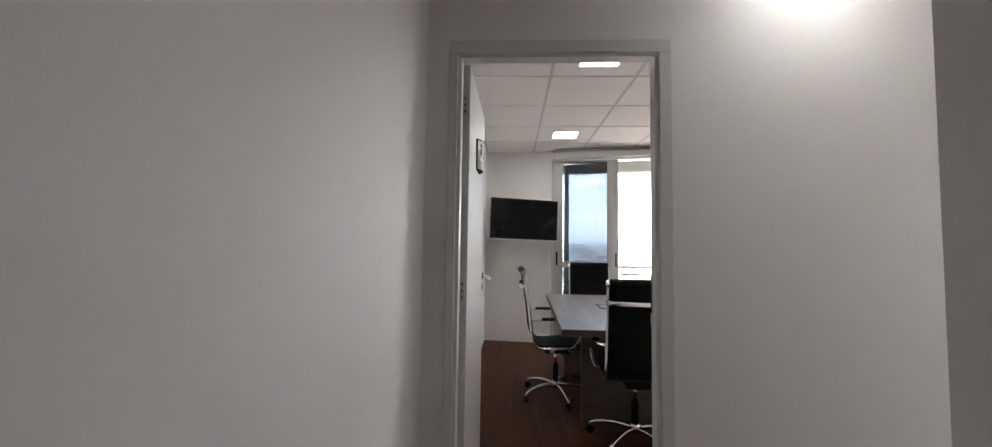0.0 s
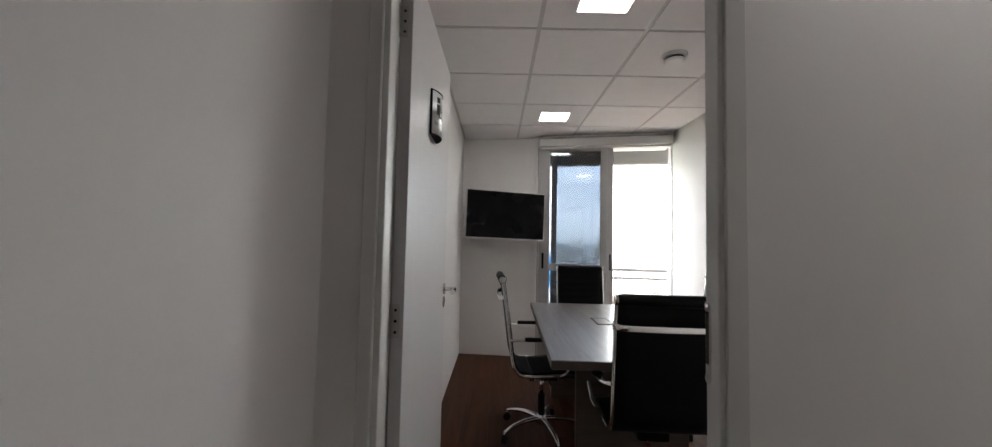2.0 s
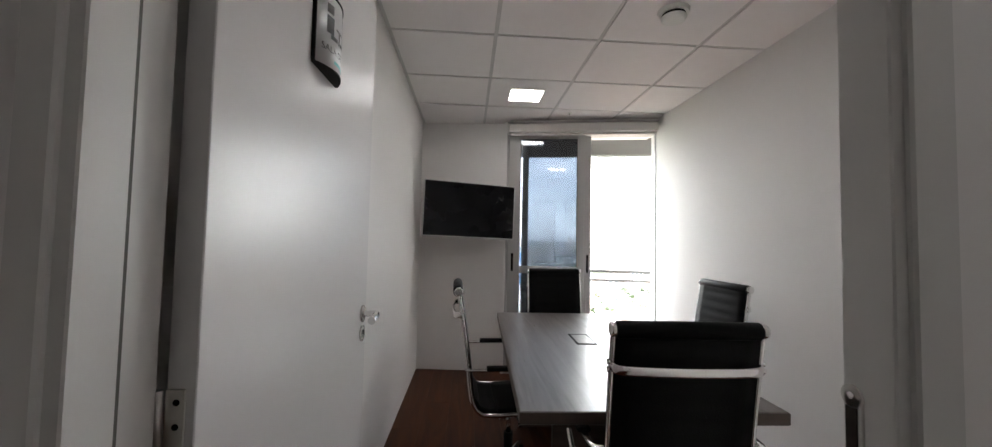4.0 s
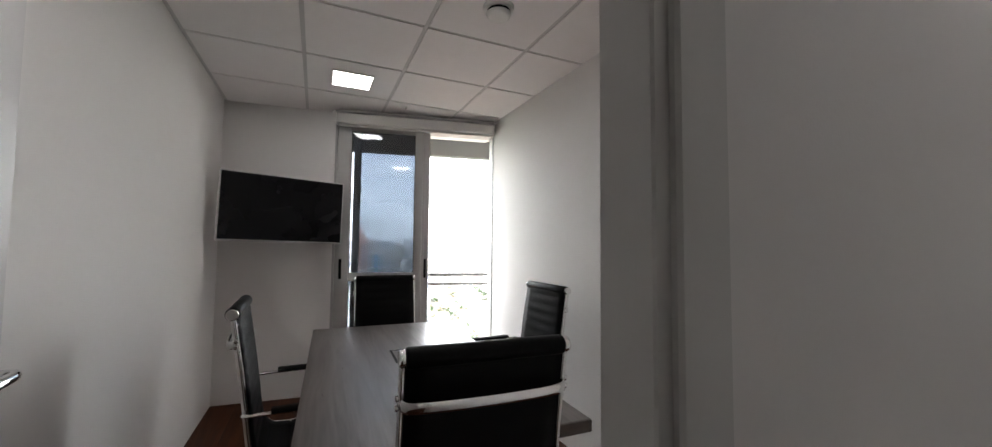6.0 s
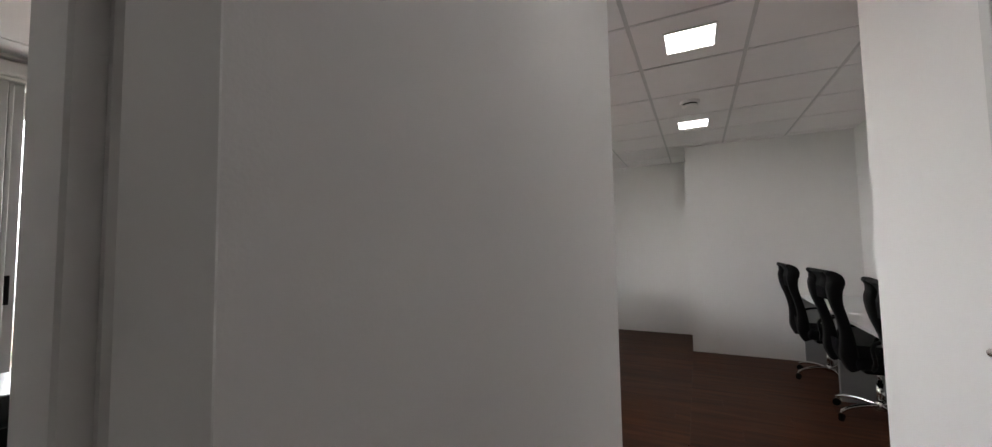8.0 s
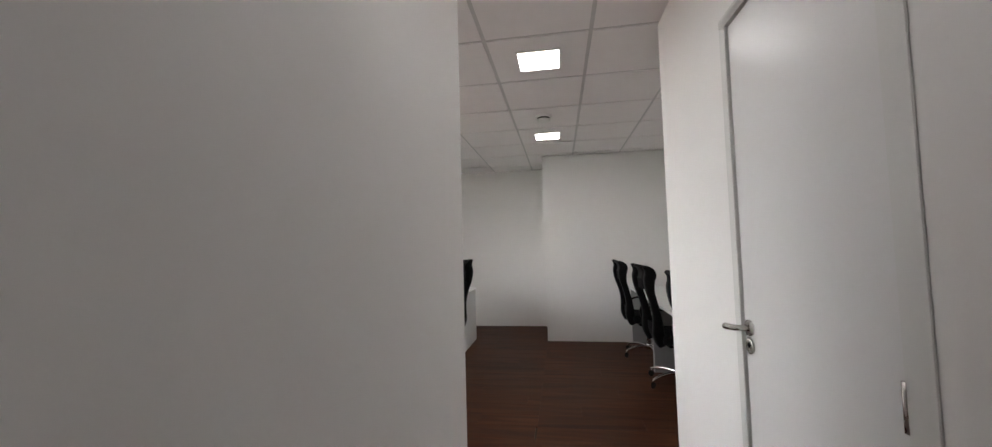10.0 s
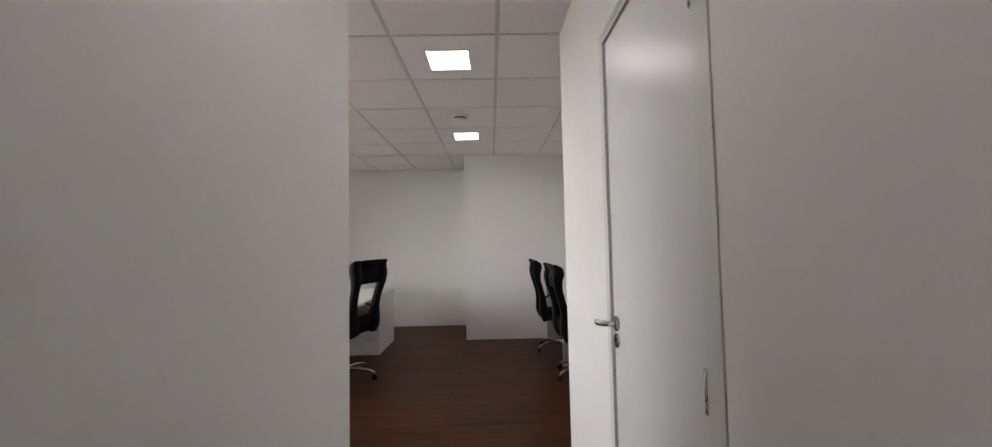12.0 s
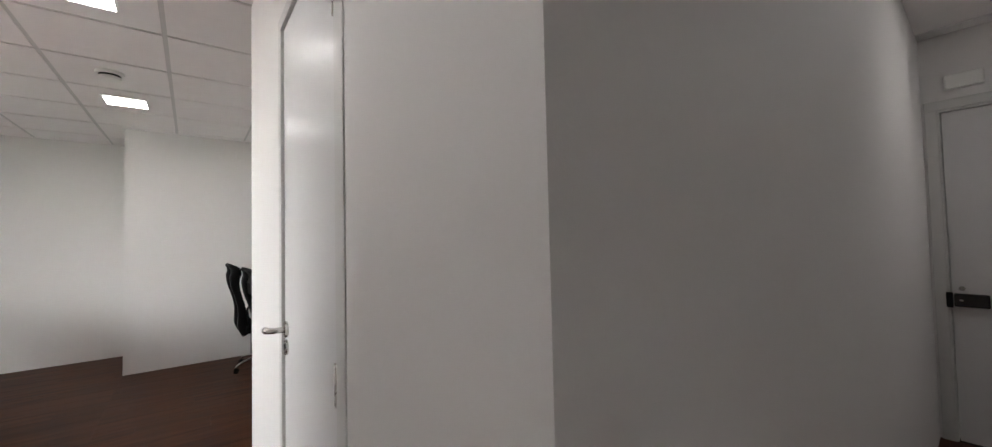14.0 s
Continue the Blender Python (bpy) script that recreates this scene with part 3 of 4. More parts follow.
part("end_cap", box(0.742, 0.752, 3.452, 3.553, 2.398, 2.491, 0.003), M_PLAST, blind)
part("bottom_bar", box(0.77, X_F - 0.02, 3.495, 3.512, 2.380, 2.401, 0.004), M_BLIND, blind)

# balcony beyond
wall("balcony_floor", [(-2.0, 5.0, 3.95, 4.72, -0.25, -0.02)], M_CONC, "grey screeded balcony floor", FACADE)
wall("balcony_ceiling", [(-2.0, 5.0, 3.95, 4.72, 2.62, TOP)], M_CONC, "white plastered balcony soffit", FACADE)
wall("balcony_beam", [(-2.0, 5.0, 4.58, 4.72, 2.415, 2.62)], M_BEAM, "plastered edge beam over the balcony", FACADE)
rail = empty("balcony_railing", FACADE, "grey aluminium balcony railing with clear glass infill", "railing")
part("handrail", box(-2.0, 5.0, 4.60, 4.65, 0.955, 0.995, 0.006), M_ALU_PAINT, rail)
part("mid_rail", box(-2.0, 5.0, 4.61, 4.64, 0.85, 0.88, 0.004), M_ALU_PAINT, rail)
part("bottom_rail", box(-2.0, 5.0, 4.61, 4.64, 0.08, 0.11, 0.004), M_ALU_PAINT, rail)
for k in range(7):
    part("post", box(-1.9 + k * 1.1, -1.86 + k * 1.1, 4.61, 4.64, -0.02, 0.955, 0.003), M_ALU_PAINT, rail)
for k in range(6):
    p = part("glass_panel", box(-1.85 + k * 1.1, -0.81 + k * 1.1, 4.622, 4.628, 0.11, 0.85), M_CLEAR, rail)
    p.visible_shadow = False

# ---- television on a swivel arm ----
tv = empty("television", pose(0.362, 3.43, 1.607, 0, 1.3, 15), "wall-mounted flat black television turned out from the wall, silver lower edge", "television")
part("bezel", box(-0.45, 0.45, -0.018, 0.02, -0.268, 0.264, 0.006, seg=2), M_SILVER, tv, "thin silver bezel")
part("screen", box(-0.440, 0.440, -0.0205, -0.016, -0.252, 0.255, 0.001), M_SCREEN, tv, "glossy black screen")
part("back_cover", box(-0.33, 0.33, 0.02, 0.05, -0.22, 0.15, 0.02, seg=2), M_BLACK, tv)
part("bracket_plate", box(-0.12, 0.12, 0.05, 0.062, -0.10, 0.10, 0.003), M_BLACK, tv)
part("swivel_arm", sweep([Vector((0, 0.06, 0)), Vector((0.13, 0.18, 0)), Vector((0.10, 0.285, 0))], rect(0.05, 0.02), (0, 0, 1)), M_BLACK, tv)
part("wall_plate", turned(box(-0.06, 0.06, -0.006, 0.006, -0.11, 0.11, 0.002), pose(0.105, 0.300, 0, 0, 0, -21) @ pose(0, -0.003, 0)), M_BLACK, tv)

# ---- meeting table ----
table = empty("meeting_table", pose(1.035, 1.895, 0, 0, 0, -1.8), "dark grey-brown wood decor meeting table with a cable box", "table")
TW, TL = 0.465, 0.925
part("tabletop", box(-TW, TW, -TL, TL, 0.705, 0.75, 0.0025), M_TABLE, table)
part("edge_band", box(-TW - 0.0015, TW + 0.0015, -TL - 0.0015, TL + 0.0015, 0.708, 0.747, 0.001), M_TABLE_EDGE, table, "brown edge band")
for s in (-1, 1):
    part("leg_panel", box(-0.30, 0.30, s * 0.62 - 0.02, s * 0.62 + 0.02, 0.0, 0.705, 0.002), M_TABLE_EDGE, table)
part("beam", box(-0.02, 0.02, -0.60, 0.60, 0.40, 0.70, 0.002), M_TABLE_EDGE, table)
cable = part("cable_box", box(-0.058, 0.058, -0.05, 0.195, 0.7495, 0.753, 0.001), M_BLACK, table, "flush cable box with a hinged lid")
part("lid", box(-0.047, 0.047, -0.036, 0.181, 0.7525, 0.7548, 0.001), M_TABLE, cable)
part("hinge_line", box(-0.05, 0.05, 0.165, 0.169, 0.7552, 0.7562), M_BLACK, cable)

# ---- leather conference chairs ----


def caster(parent, x, y):
    d = math.atan2(y, x)
    m = pose(x, y, 0, 0, 0, math.degrees(d) + 25)
    c = part("caster", turned(cyl((0, -0.011, 0.025), (0, -0.002, 0.025), 0.025, seg=18, bevel=0.003), m), M_BLACK, parent, "black twin-wheel caster")
    part("wheel", turned(cyl((0, 0.002, 0.025), (0, 0.011, 0.025), 0.025, seg=18, bevel=0.003), m), M_BLACK, c)
    part("hood", turned(sweep(smooth_line([(-0.029, 0, 0.022), (-0.02, 0, 0.043), (0, 0, 0.053), (0.02, 0, 0.043)], 3), rect(0.026, 0.005, 0.001), (0, 1, 0)), m), M_BLACK, c)
    part("stem", cyl((x, y, 0.045), (x, y, 0.075), 0.006, seg=8), M_CHROME, c)


def star_base(parent, radius, turn, lift, column=M_BLACK):
    part("hub", cyl((0, 0, 0.075), (0, 0, 0.135), 0.038, 0.032, 20, bevel=0.004), M_CHROME, parent)
    for k in range(5):
        a = radians(turn + 72 * k)
        c, s = math.cos(a), math.sin(a)
        line = smooth_line([(c * 0.025, s * 0.025, 0.108), (c * radius * 0.45, s * radius * 0.45, 0.112), (c * radius * 0.8, s * radius * 0.8, 0.096), (c * radius, s * radius, 0.072)], 4)
        part("base_leg", sweep(line, lambda t: rect(0.036 - 0.014 * t, 0.026 - 0.008 * t, 0.006), (-s, c, 0)), M_CHROME, parent, "polished chrome base leg")
        caster(parent, c * radius, s * radius)
    part("gas_column", cyl((0, 0, 0.12), (0, 0, 0.27), 0.025, seg=18), column, parent)
    part("piston", cyl((0, 0, 0.27), (0, 0, 0.40 + lift), 0.014, seg=14), M_CHROME, parent)


BACK = [(-0.292, 1.075), (-0.284, 1.02), (-0.268, 0.92), (-0.250, 0.80), (-0.234, 0.68), (-0.222, 0.58), (-0.205, 0.51), (-0.165, 0.462), (-0.10, 0.452), (0.0, 0.456), (0.10, 0.462), (0.18, 0.462), (0.225, 0.445), (0.243, 0.41)]


def conference_chair():
    ch = empty("conference_chair", pose(0, 0, 0), "black ribbed leather conference chair with chrome side rails and armrests", "chair", "conference chairs round the table")
    prof = smooth_line([(0, y, z) for y, z in BACK], 8)
    # padded sling with cross ribs
    bm = bmesh.new()
    w, rows = 0.218, []
    run = 0.0
    for i, p in enumerate(prof):
        d = (prof[min(i + 1, len(prof) - 1)] - prof[max(i - 1, 0)]).normalized()
        n = Vector((0, d.z, -d.y))
        if n.y < 0 and n.z < 0:
            n = -n
        if i:
            run += (p - prof[i - 1]).length
        puff = 0.006 * abs(math.sin(math.pi * run / 0.062)) ** 0.5
        rows.append((p, n, puff))
    grid = []
    for side in (1, -1):
        sheet = []
        for p, n, puff in rows:
            line = []
            for u in range(9):
                x = -w + 2 * w * u / 8
                edge = 1 - abs(2 * u / 8 - 1) ** 6
                line.append(bm.verts.new(p + n * side * (0.010 + (puff if side > 0 else 0.25 * puff) * edge) + Vector((x, 0, 0))))
            sheet.append(line)
        grid.append(sheet)
    for sheet in grid:
        for a, b in zip(sheet, sheet[1:]):
            for u in range(8):
                bm.faces.new((a[u], a[u + 1], b[u + 1], b[u])).smooth = True
    for a, b, c, d in zip(grid[0], grid[0][1:], grid[1], grid[1][1:]):
        bm.faces.new((a[0], b[0], d[0], c[0])), bm.faces.new((a[8], c[8], d[8], b[8]))
    for k in (0, -1):
        for u in range(8):
            bm.faces.new((grid[0][k][u], grid[1][k][u], grid[1][k][u + 1], grid[0][k][u + 1]))
    bmesh.ops.recalc_face_normals(bm, faces=bm.faces)
    part("seat_sling", bm, M_LEATHER, ch, "black leather sling, stitched in cross ribs")
    part("top_roll", cyl((-0.218, -0.295, 1.062), (0.218, -0.295, 1.062), 0.027, seg=20, bevel=0.006), M_LEATHER, ch, "padded black leather top roll")
    for s in (-1, 1):
        line = [Vector((s * 0.226, v.y - 0.004, v.z)) for v in prof]
        part("side_rail", sweep(line, rect(0.014, 0.021, 0.004), (1, 0, 0)), M_CHROME, ch, "bent chrome side rail")
        part("roll_cap", cyl((s * 0.218, -0.295, 1.062), (s * 0.236, -0.295, 1.062), 0.022, seg=20, bevel=0.004), M_CHROME, ch, "round chrome end cap")
        arm = part("armrest_loop", sweep(smooth_line([(s * 0.236, -0.243, 0.685), (s * 0.268, -0.225, 0.690), (s * 0.275, -0.12, 0.690), (s * 0.275, 0.10, 0.688), (s * 0.274, 0.165, 0.668), (s * 0.268, 0.172, 0.60), (s * 0.25, 0.12, 0.49), (s * 0.236, 0.08, 0.462)], 5), rect(0.022, 0.010, 0.003), (1, 0, 0)), M_CHROME, ch, "bent chrome armrest")
        part("arm_pad", sweep([Vector((s * 0.275, y, 0.700)) for y in (-0.15, -0.05, 0.05, 0.13)], rect(0.045, 0.018, 0.006), (1, 0, 0)), M_BLACK, arm, "black padded armrest")
        for z in (0.940, 0.962):
            part("bolt", cyl((s * 0.232, -0.280, z), (s * 0.241, -0.280, z), 0.008, seg=12, bevel=0.002), M_CHROME, ch)
    part("back_bar", sweep(smooth_line([(-0.226, -0.282, 0.950), (-0.195, -0.309, 0.944), (0, -0.320, 0.943), (0.195, -0.309, 0.944), (0.226, -0.282, 0.950)], 6), rect(0.030, 0.011, 0.004), (0, 0, 1)), M_CHROME, ch, "bowed chrome cross bar behind the back")
    part("seat_bar", sweep([Vector((x, -0.06, 0.432)) for x in (-0.226, 0, 0.226)], rect(0.035, 0.014, 0.004), (0, 1, 0)), M_CHROME, ch)
    part("seat_bar", sweep([Vector((x, 0.09, 0.438)) for x in (-0.226, 0, 0.226)], rect(0.035, 0.014, 0.004), (0, 1, 0)), M_CHROME, ch)
    part("tilt_mechanism", box(-0.075, 0.075, -0.10, 0.12, 0.375, 0.43, 0.012, seg=2), M_BLACK, ch)
    part("tilt_lever", sweep(smooth_line([(0.07, 0.02, 0.40), (0.15, 0.03, 0.395), (0.2, 0.03, 0.385)], 3), ring(0.006, 8), (0, 0, 1)), M_CHROME, ch)
    star_base(ch, 0.30, 12, 0.0)
    return ch


chair = conference_chair()
chair.matrix_basis = pose(1.035, 1.095, 0, 0, 0, -3)
chair["label"] = "black leather conference chair with its back to the doorway"
for m, label in ((pose(0.60, 1.87, 0, 0, 0, -88), "black ribbed leather conference chair beside the table, facing the east wall"),
                 (pose(1.70, 2.08, 0, 0, 0, 92), "black ribbed leather conference chair close to the white wall"),
                 (pose(1.11, 2.80, 0, 0, 0, 180), "black ribbed leather conference chair in front of the balcony window")):
    copy_thing(chair, m)["label"] = label

# ---- open office: desks and mesh chairs ----


def office_chair(name_label, lift, turn):
    """Mesh chair facing +y: two S-shaped back rails, a headrest panel, seat cushion, loop arms, chrome star base."""
    ch = empty("office_chair", pose(0, 0, 0), name_label, "chair", "mesh office chairs")
    z = lift
    s_line = [(0.150, -0.190, 0.40), (0.158, -0.222, 0.48), (0.166, -0.226, 0.57), (0.172, -0.236, 0.67), (0.182, -0.262, 0.78), (0.194, -0.290, 0.88), (0.200, -0.296, 0.97), (0.200, -0.284, 1.03), (0.200, -0.306, 1.075), (0.200, -0.340, 1.10)]

    def wide(t):
        # full at the lumbar, slim at the waist, broad at the head, thin curled tip
        head = math.exp(-((t - 0.74) / 0.17) ** 2)
        foot = math.exp(-((t - 0.08) / 0.2) ** 2)
        d = 0.058 + 0.034 * foot + 0.030 * head if t < 0.86 else 0.070 - 0.36 * (t - 0.86)
        return rect(0.074 + 0.040 * foot + 0.032 * head, max(0.018, d), 0.012)

    def across(k0, k1, w, thick, back):
        line = smooth_line([(0, y - back, zz + z) for _, y, zz in s_line[k0:k1]], 5)
        return sweep(line, rect(w, thick, thick * 0.3), (1, 0, 0))

    for s in (-1, 1):
        part("back_rail", sweep(smooth_line([(s * x, y, zz + z) for x, y, zz in s_line], 5), wide, (1, 0, 0)), M_BLACK, ch, "S-shaped black back rail")
    part("headrest", across(6, 10, 0.31, 0.024, 0.0), M_BLACK, ch, "black padded headrest between the rails")
    part("headrest_mesh", across(5, 7, 0.30, 0.010, 0.006), M_MESH, ch, "black open mesh under the headrest")
    part("lumbar_mesh", across(0, 3, 0.24, 0.016, 0.004), M_MESH, ch, "black mesh lumbar panel")
    bm = box(-0.245, 0.245, -0.205, 0.245, 0.395 + z, 0.485 + z, 0.036, seg=4)
    for f in bm.faces:
        f.smooth = True
    for v in bm.verts:
        if v.co.y > 0.15:
            v.co.z -= 0.02 * (v.co.y - 0.15) / 0.09
        v.co.z += 0.012 * (abs(v.co.x) / 0.245) ** 2
    part("seat", bm, M_MESH, ch, "padded black fabric seat")
    for s in (-1, 1):
        part("armrest", sweep(smooth_line([(s * 0.235, -0.12, 0.42 + z), (s * 0.285, -0.12, 0.47 + z), (s * 0.29, -0.13, 0.59 + z), (s * 0.29, -0.05, 0.63 + z), (s * 0.29, 0.10, 0.625 + z), (s * 0.288, 0.12, 0.57 + z), (s * 0.235, 0.04, 0.42 + z)], 5), rect(0.04, 0.018, 0.006), (1, 0, 0)), M_BLACK, ch, "black loop armrest")
    part("tilt_mechanism", box(-0.09, 0.09, -0.11, 0.11, 0.345 + z, 0.40 + z, 0.012, seg=2), M_BLACK, ch)
    part("height_lever", sweep([Vector((0.08, 0, 0.37 + z)), Vector((0.22, 0.02, 0.36 + z))], ring(0.006, 8), (0, 0, 1)), M_BLACK, ch)
    star_base(ch, 0.30, turn, z - 0.04, M_CHROME)
    return ch


low = office_chair("black mesh office chair tucked under the white wall desk", 0.0, 5)
low.matrix_basis = pose(5.63, -1.33, 0, 0, 0, 181)
for x, y, a in ((4.67, -1.40, 184), (3.60, -1.44, 178)):
    copy_thing(low, pose(x, y, 0, 0, 0, a))
tall = office_chair("black mesh office chair pulled up to the long white desk", 0.075, 70)
tall.matrix_basis = pose(4.74, 0.968, 0, 0, 0, -20)
copy_thing(tall, pose(3.66, 1.09, 0, 0, 0, 47))["label"] = "black mesh office chair beside the end of the long desk"


def wall_desk(x0, x1):
    d = empty("desk", pose((x0 + x1) / 2, -1.47, 0), "white laminate desk against the wall with a grey modesty panel", "desk", "desks along the south wall")
    w = (x1 - x0) / 2 - 0.002
    part("desktop", box(-w, w, -0.325, 0.235, 0.705, 0.73, 0.002), M_LAM, d)
    for s in (-1, 1):
        part("side_panel", box(s * w - 0.012, s * w + 0.012, -0.30, 0.22, 0, 0.705, 0.001) if s < 0 else box(w - 0.025, w - 0.001, -0.30, 0.22, 0, 0.705, 0.001), M_LAMEDGE, d)
    part("modesty_panel", box(-w + 0.02, w - 0.03, -0.22, -0.20, 0.20, 0.704, 0.001), M_LAMEDGE, d, "grey modesty panel")


wall_desk(3.62, 5.02)
wall_desk(5.03, 6.22)
long_desk = empty("desk", pose(0, 0, 0), "long white laminate desk with a white drawer unit under its end", "desk")
part("desktop", box(4.20, 6.25, 0.838, 1.66, 0.705, 0.73, 0.002), M_LAM, long_desk)
part("side_panel", box(4.22, 4.245, 0.90, 1.60, 0, 0.705, 0.001), M_LAM, long_desk)
part("modesty_panel", box(4.25, 5.40, 1.40, 1.42, 0.25, 0.705, 0.001), M_LAMEDGE, long_desk)
unit = empty("drawer_unit", pose(0, 0, 0), "white laminate drawer unit under the desk end", "drawer unit")
part("body", box(5.545, 6.235, 0.850, 1.30, 0.02, 0.704, 0.002), M_LAM, unit)
part("plinth", box(5.57, 6.20, 0.87, 1.28, 0.0, 0.02), M_LAMEDGE, unit)
for k in range(3):
    dr = part("drawer_front", box(5.527, 5.545, 0.852, 1.297, 0.03 + k * 0.225, 0.247 + k * 0.225, 0.002), M_LAM, unit)
    part("drawer_handle", box(5.510, 5.527, 0.90, 1.02, 0.20 + k * 0.225, 0.212 + k * 0.225, 0.003), M_SILVER, dr)

# ---- city outside, far below ----
GROUND = -58.0


def city_ground():
    m = bpy.data.materials.new("city_ground")
    m.use_nodes = True
    n, l = m.node_tree.nodes, m.node_tree.links
    b = n["Principled BSDF"]
    co = n.new("ShaderNodeTexCoord")
    v = n.new("ShaderNodeTexVoronoi")
    v.inputs["Scale"].default_value = 0.06
    r = n.new("ShaderNodeValToRGB")
    r.color_ramp.elements[0].color, r.color_ramp.elements[1].color = (0.045, 0.06, 0.04, 1), (0.16, 0.15, 0.14, 1)
    no = n.new("ShaderNodeTexNoise")
    no.inputs["Scale"].default_value = 0.02
    mx = n.new("ShaderNodeMix")
    mx.data_type = "RGBA"
    mx.inputs["B"].default_value = (0.07, 0.10, 0.045, 1)
    l.new(co.outputs["Object"], v.inputs["Vector"]), l.new(co.outputs["Object"], no.inputs["Vector"])
    l.new(v.outputs["Color"], r.inputs["Fac"])
    l.new(r.outputs["Color"], mx.inputs["A"])
    rm = n.new("ShaderNodeMapRange")
    rm.inputs["From Min"].default_value, rm.inputs["From Max"].default_value = 0.5, 0.62
    l.new(no.outputs["Fac"], rm.inputs["Value"])
    l.new(rm.outputs["Result"], mx.inputs["Factor"])
    l.new(mx.outputs["Result"], b.inputs["Base Color"])
    b.inputs["Roughness"].default_value = 0.9
    return m


bm = bmesh.new()
bmesh.ops.create_grid(bm, x_segments=4, y_segments=4, size=4500)
bmesh.ops.translate(bm, vec=(0, 0, GROUND), verts=bm.verts)
tagged(part("ground", bm, city_ground()), "mottled city ground far below the balcony", "ground", kind="structure")

M_PINK = material("pink_render", (0.50, 0.31, 0.26), 0.8, spread=0.08, scale=0.2)
M_WHITE = material("white_render", (0.62, 0.62, 0.61), 0.8, spread=0.08, scale=0.2)
M_CREAM = material("cream_render", (0.47, 0.45, 0.41), 0.8, spread=0.1, scale=0.2)
# pale grey-blue base colour stands for the haze over far towers and hills
M_HAZE = material("far_haze_tone", (0.32, 0.36, 0.40), 0.9, spread=0.15, scale=0.05)
M_WINDOW = material("far_window", (0.09, 0.12, 0.16), 0.25, spread=0.3, scale=0.4)
M_BLUEGLASS = material("blue_curtain_wall", (0.03, 0.16, 0.34), 0.2, spread=0.3, scale=0.3)
M_ROOF = material("roof_tile", (0.16, 0.10, 0.075), 0.85, spread=0.25, scale=0.3)
M_LEAF = material("far_foliage", (0.04, 0.065, 0.025), 0.9, spread=0.5, scale=0.3, grain=0.6, grain_scale=2)
M_PLASTER = material("house_plaster", (0.28, 0.27, 0.26), 0.85, spread=0.25, scale=0.1)
M_FLATROOF = material("flat_roof", (0.15, 0.147, 0.143), 0.9, spread=0.25, scale=0.1)


def spot(az, far):
    """A place on the ground: degrees from +y towards +x, metres from the window."""
    return 0.6 + far * math.sin(radians(az)), far * math.cos(radians(az))


def tower(az, far, width, top_elev, mat, label, cap="flat", floors=True, depth=None):
    """A tower block: wall shaft, roof, and on its near side each window band as a recessed strip of glass."""
    x, y = spot(az, far)
    top = 1.32 + far * math.tan(radians(top_elev))
    hgt = top - GROUND
    t = empty("tower_block", pose(x, y, GROUND, 0, 0, -az), label, "building", "city towers")
    w, dp = width / 2, (depth or width) / 2
    shaft = part("wall", box(-w, w, -dp, dp, 0, hgt, 0), mat, t)
    if cap == "flat":
        part("roof", box(-w * 0.5, w * 0.5, -dp * 0.5, dp * 0.5, hgt, hgt + 3.0, 0), mat, t)
    if cap == "steps":
        for k in range(3):
            half, z0 = w * (0.74 - 0.24 * k), hgt + 1.1 * k
            part("roof_step", box(-half, half, -dp, dp * 0.8, z0, z0 + 1.1, 0), mat, t)
            part("cornice", box(-half - 0.15, half + 0.15, -dp - 0.2, dp * 0.8, z0 + 0.85, z0 + 1.1, 0), M_WHITE, t)
    if floors:
        cols = max(2, int(width / 4.5))
        bm = bmesh.new()
        for c in range(cols):
            cx = -w + width * (c + 0.5) / cols
            k = hgt - 4.0
            while k > max(0, hgt - 60):
                box(cx - width / cols * 0.28, cx + width / cols * 0.28, -dp - 0.12, -dp + 0.05, k - 0.8, k + 0.8, bm=bm)
                k -= 3.0
        part("windows", bm, M_WINDOW, t, "rows of small dark windows")["kind"] = "stuff"
    return t


tower(5.55, 170, 5.6, 0.95, M_PINK, "salmon pink apartment tower with a stepped top", "steps")
tower(7.0, 200, 4.2, 0.3, M_WHITE, "slim white tower with a glass crown")
blue = tower(7.75, 185, 3.6, -1.1, M_WHITE, "white office block with a blue glass front", floors=False)
part("glass_front", box(-1.1, 1.1, -1.95, -1.75, 40, 54.5), M_BLUEGLASS, blue, "blue curtain wall")
tower(3.9, 160, 3.4, -0.35, M_WHITE, "white residential tower above low roofs")
tower(9.2, 420, 26, -1.25, M_CREAM, "long pale apartment slab behind towers")
tower(10.7, 330, 6, 0.0, M_CREAM, "cream apartment tower with dark windows")
tower(11.95, 300, 7, -0.05, M_WHITE, "white apartment tower with dark windows")
tower(14.5, 290, 7.2, 0.15, M_CREAM, "cream apartment tower with dark windows")
tower(13.2, 520, 16, -1.0, M_WHITE, "white apartment slab among far houses")
tower(17.0, 420, 9, -0.3, M_WHITE, "white apartment tower above low houses")
tower(20.5, 360, 10, -1.2, M_CREAM, "cream apartment tower with dark windows")
tower(23.5, 500, 14, -0.5, M_WHITE, "white apartment tower above low houses")
tower(27.0, 450, 12, -0.9, M_CREAM, "cream apartment tower with dark windows")
tower(1.5, 260, 9, -0.6, M_CREAM, "cream apartment tower with dark windows")
tower(-2.0, 300, 12, -0.2, M_WHITE, "white apartment tower above low houses")

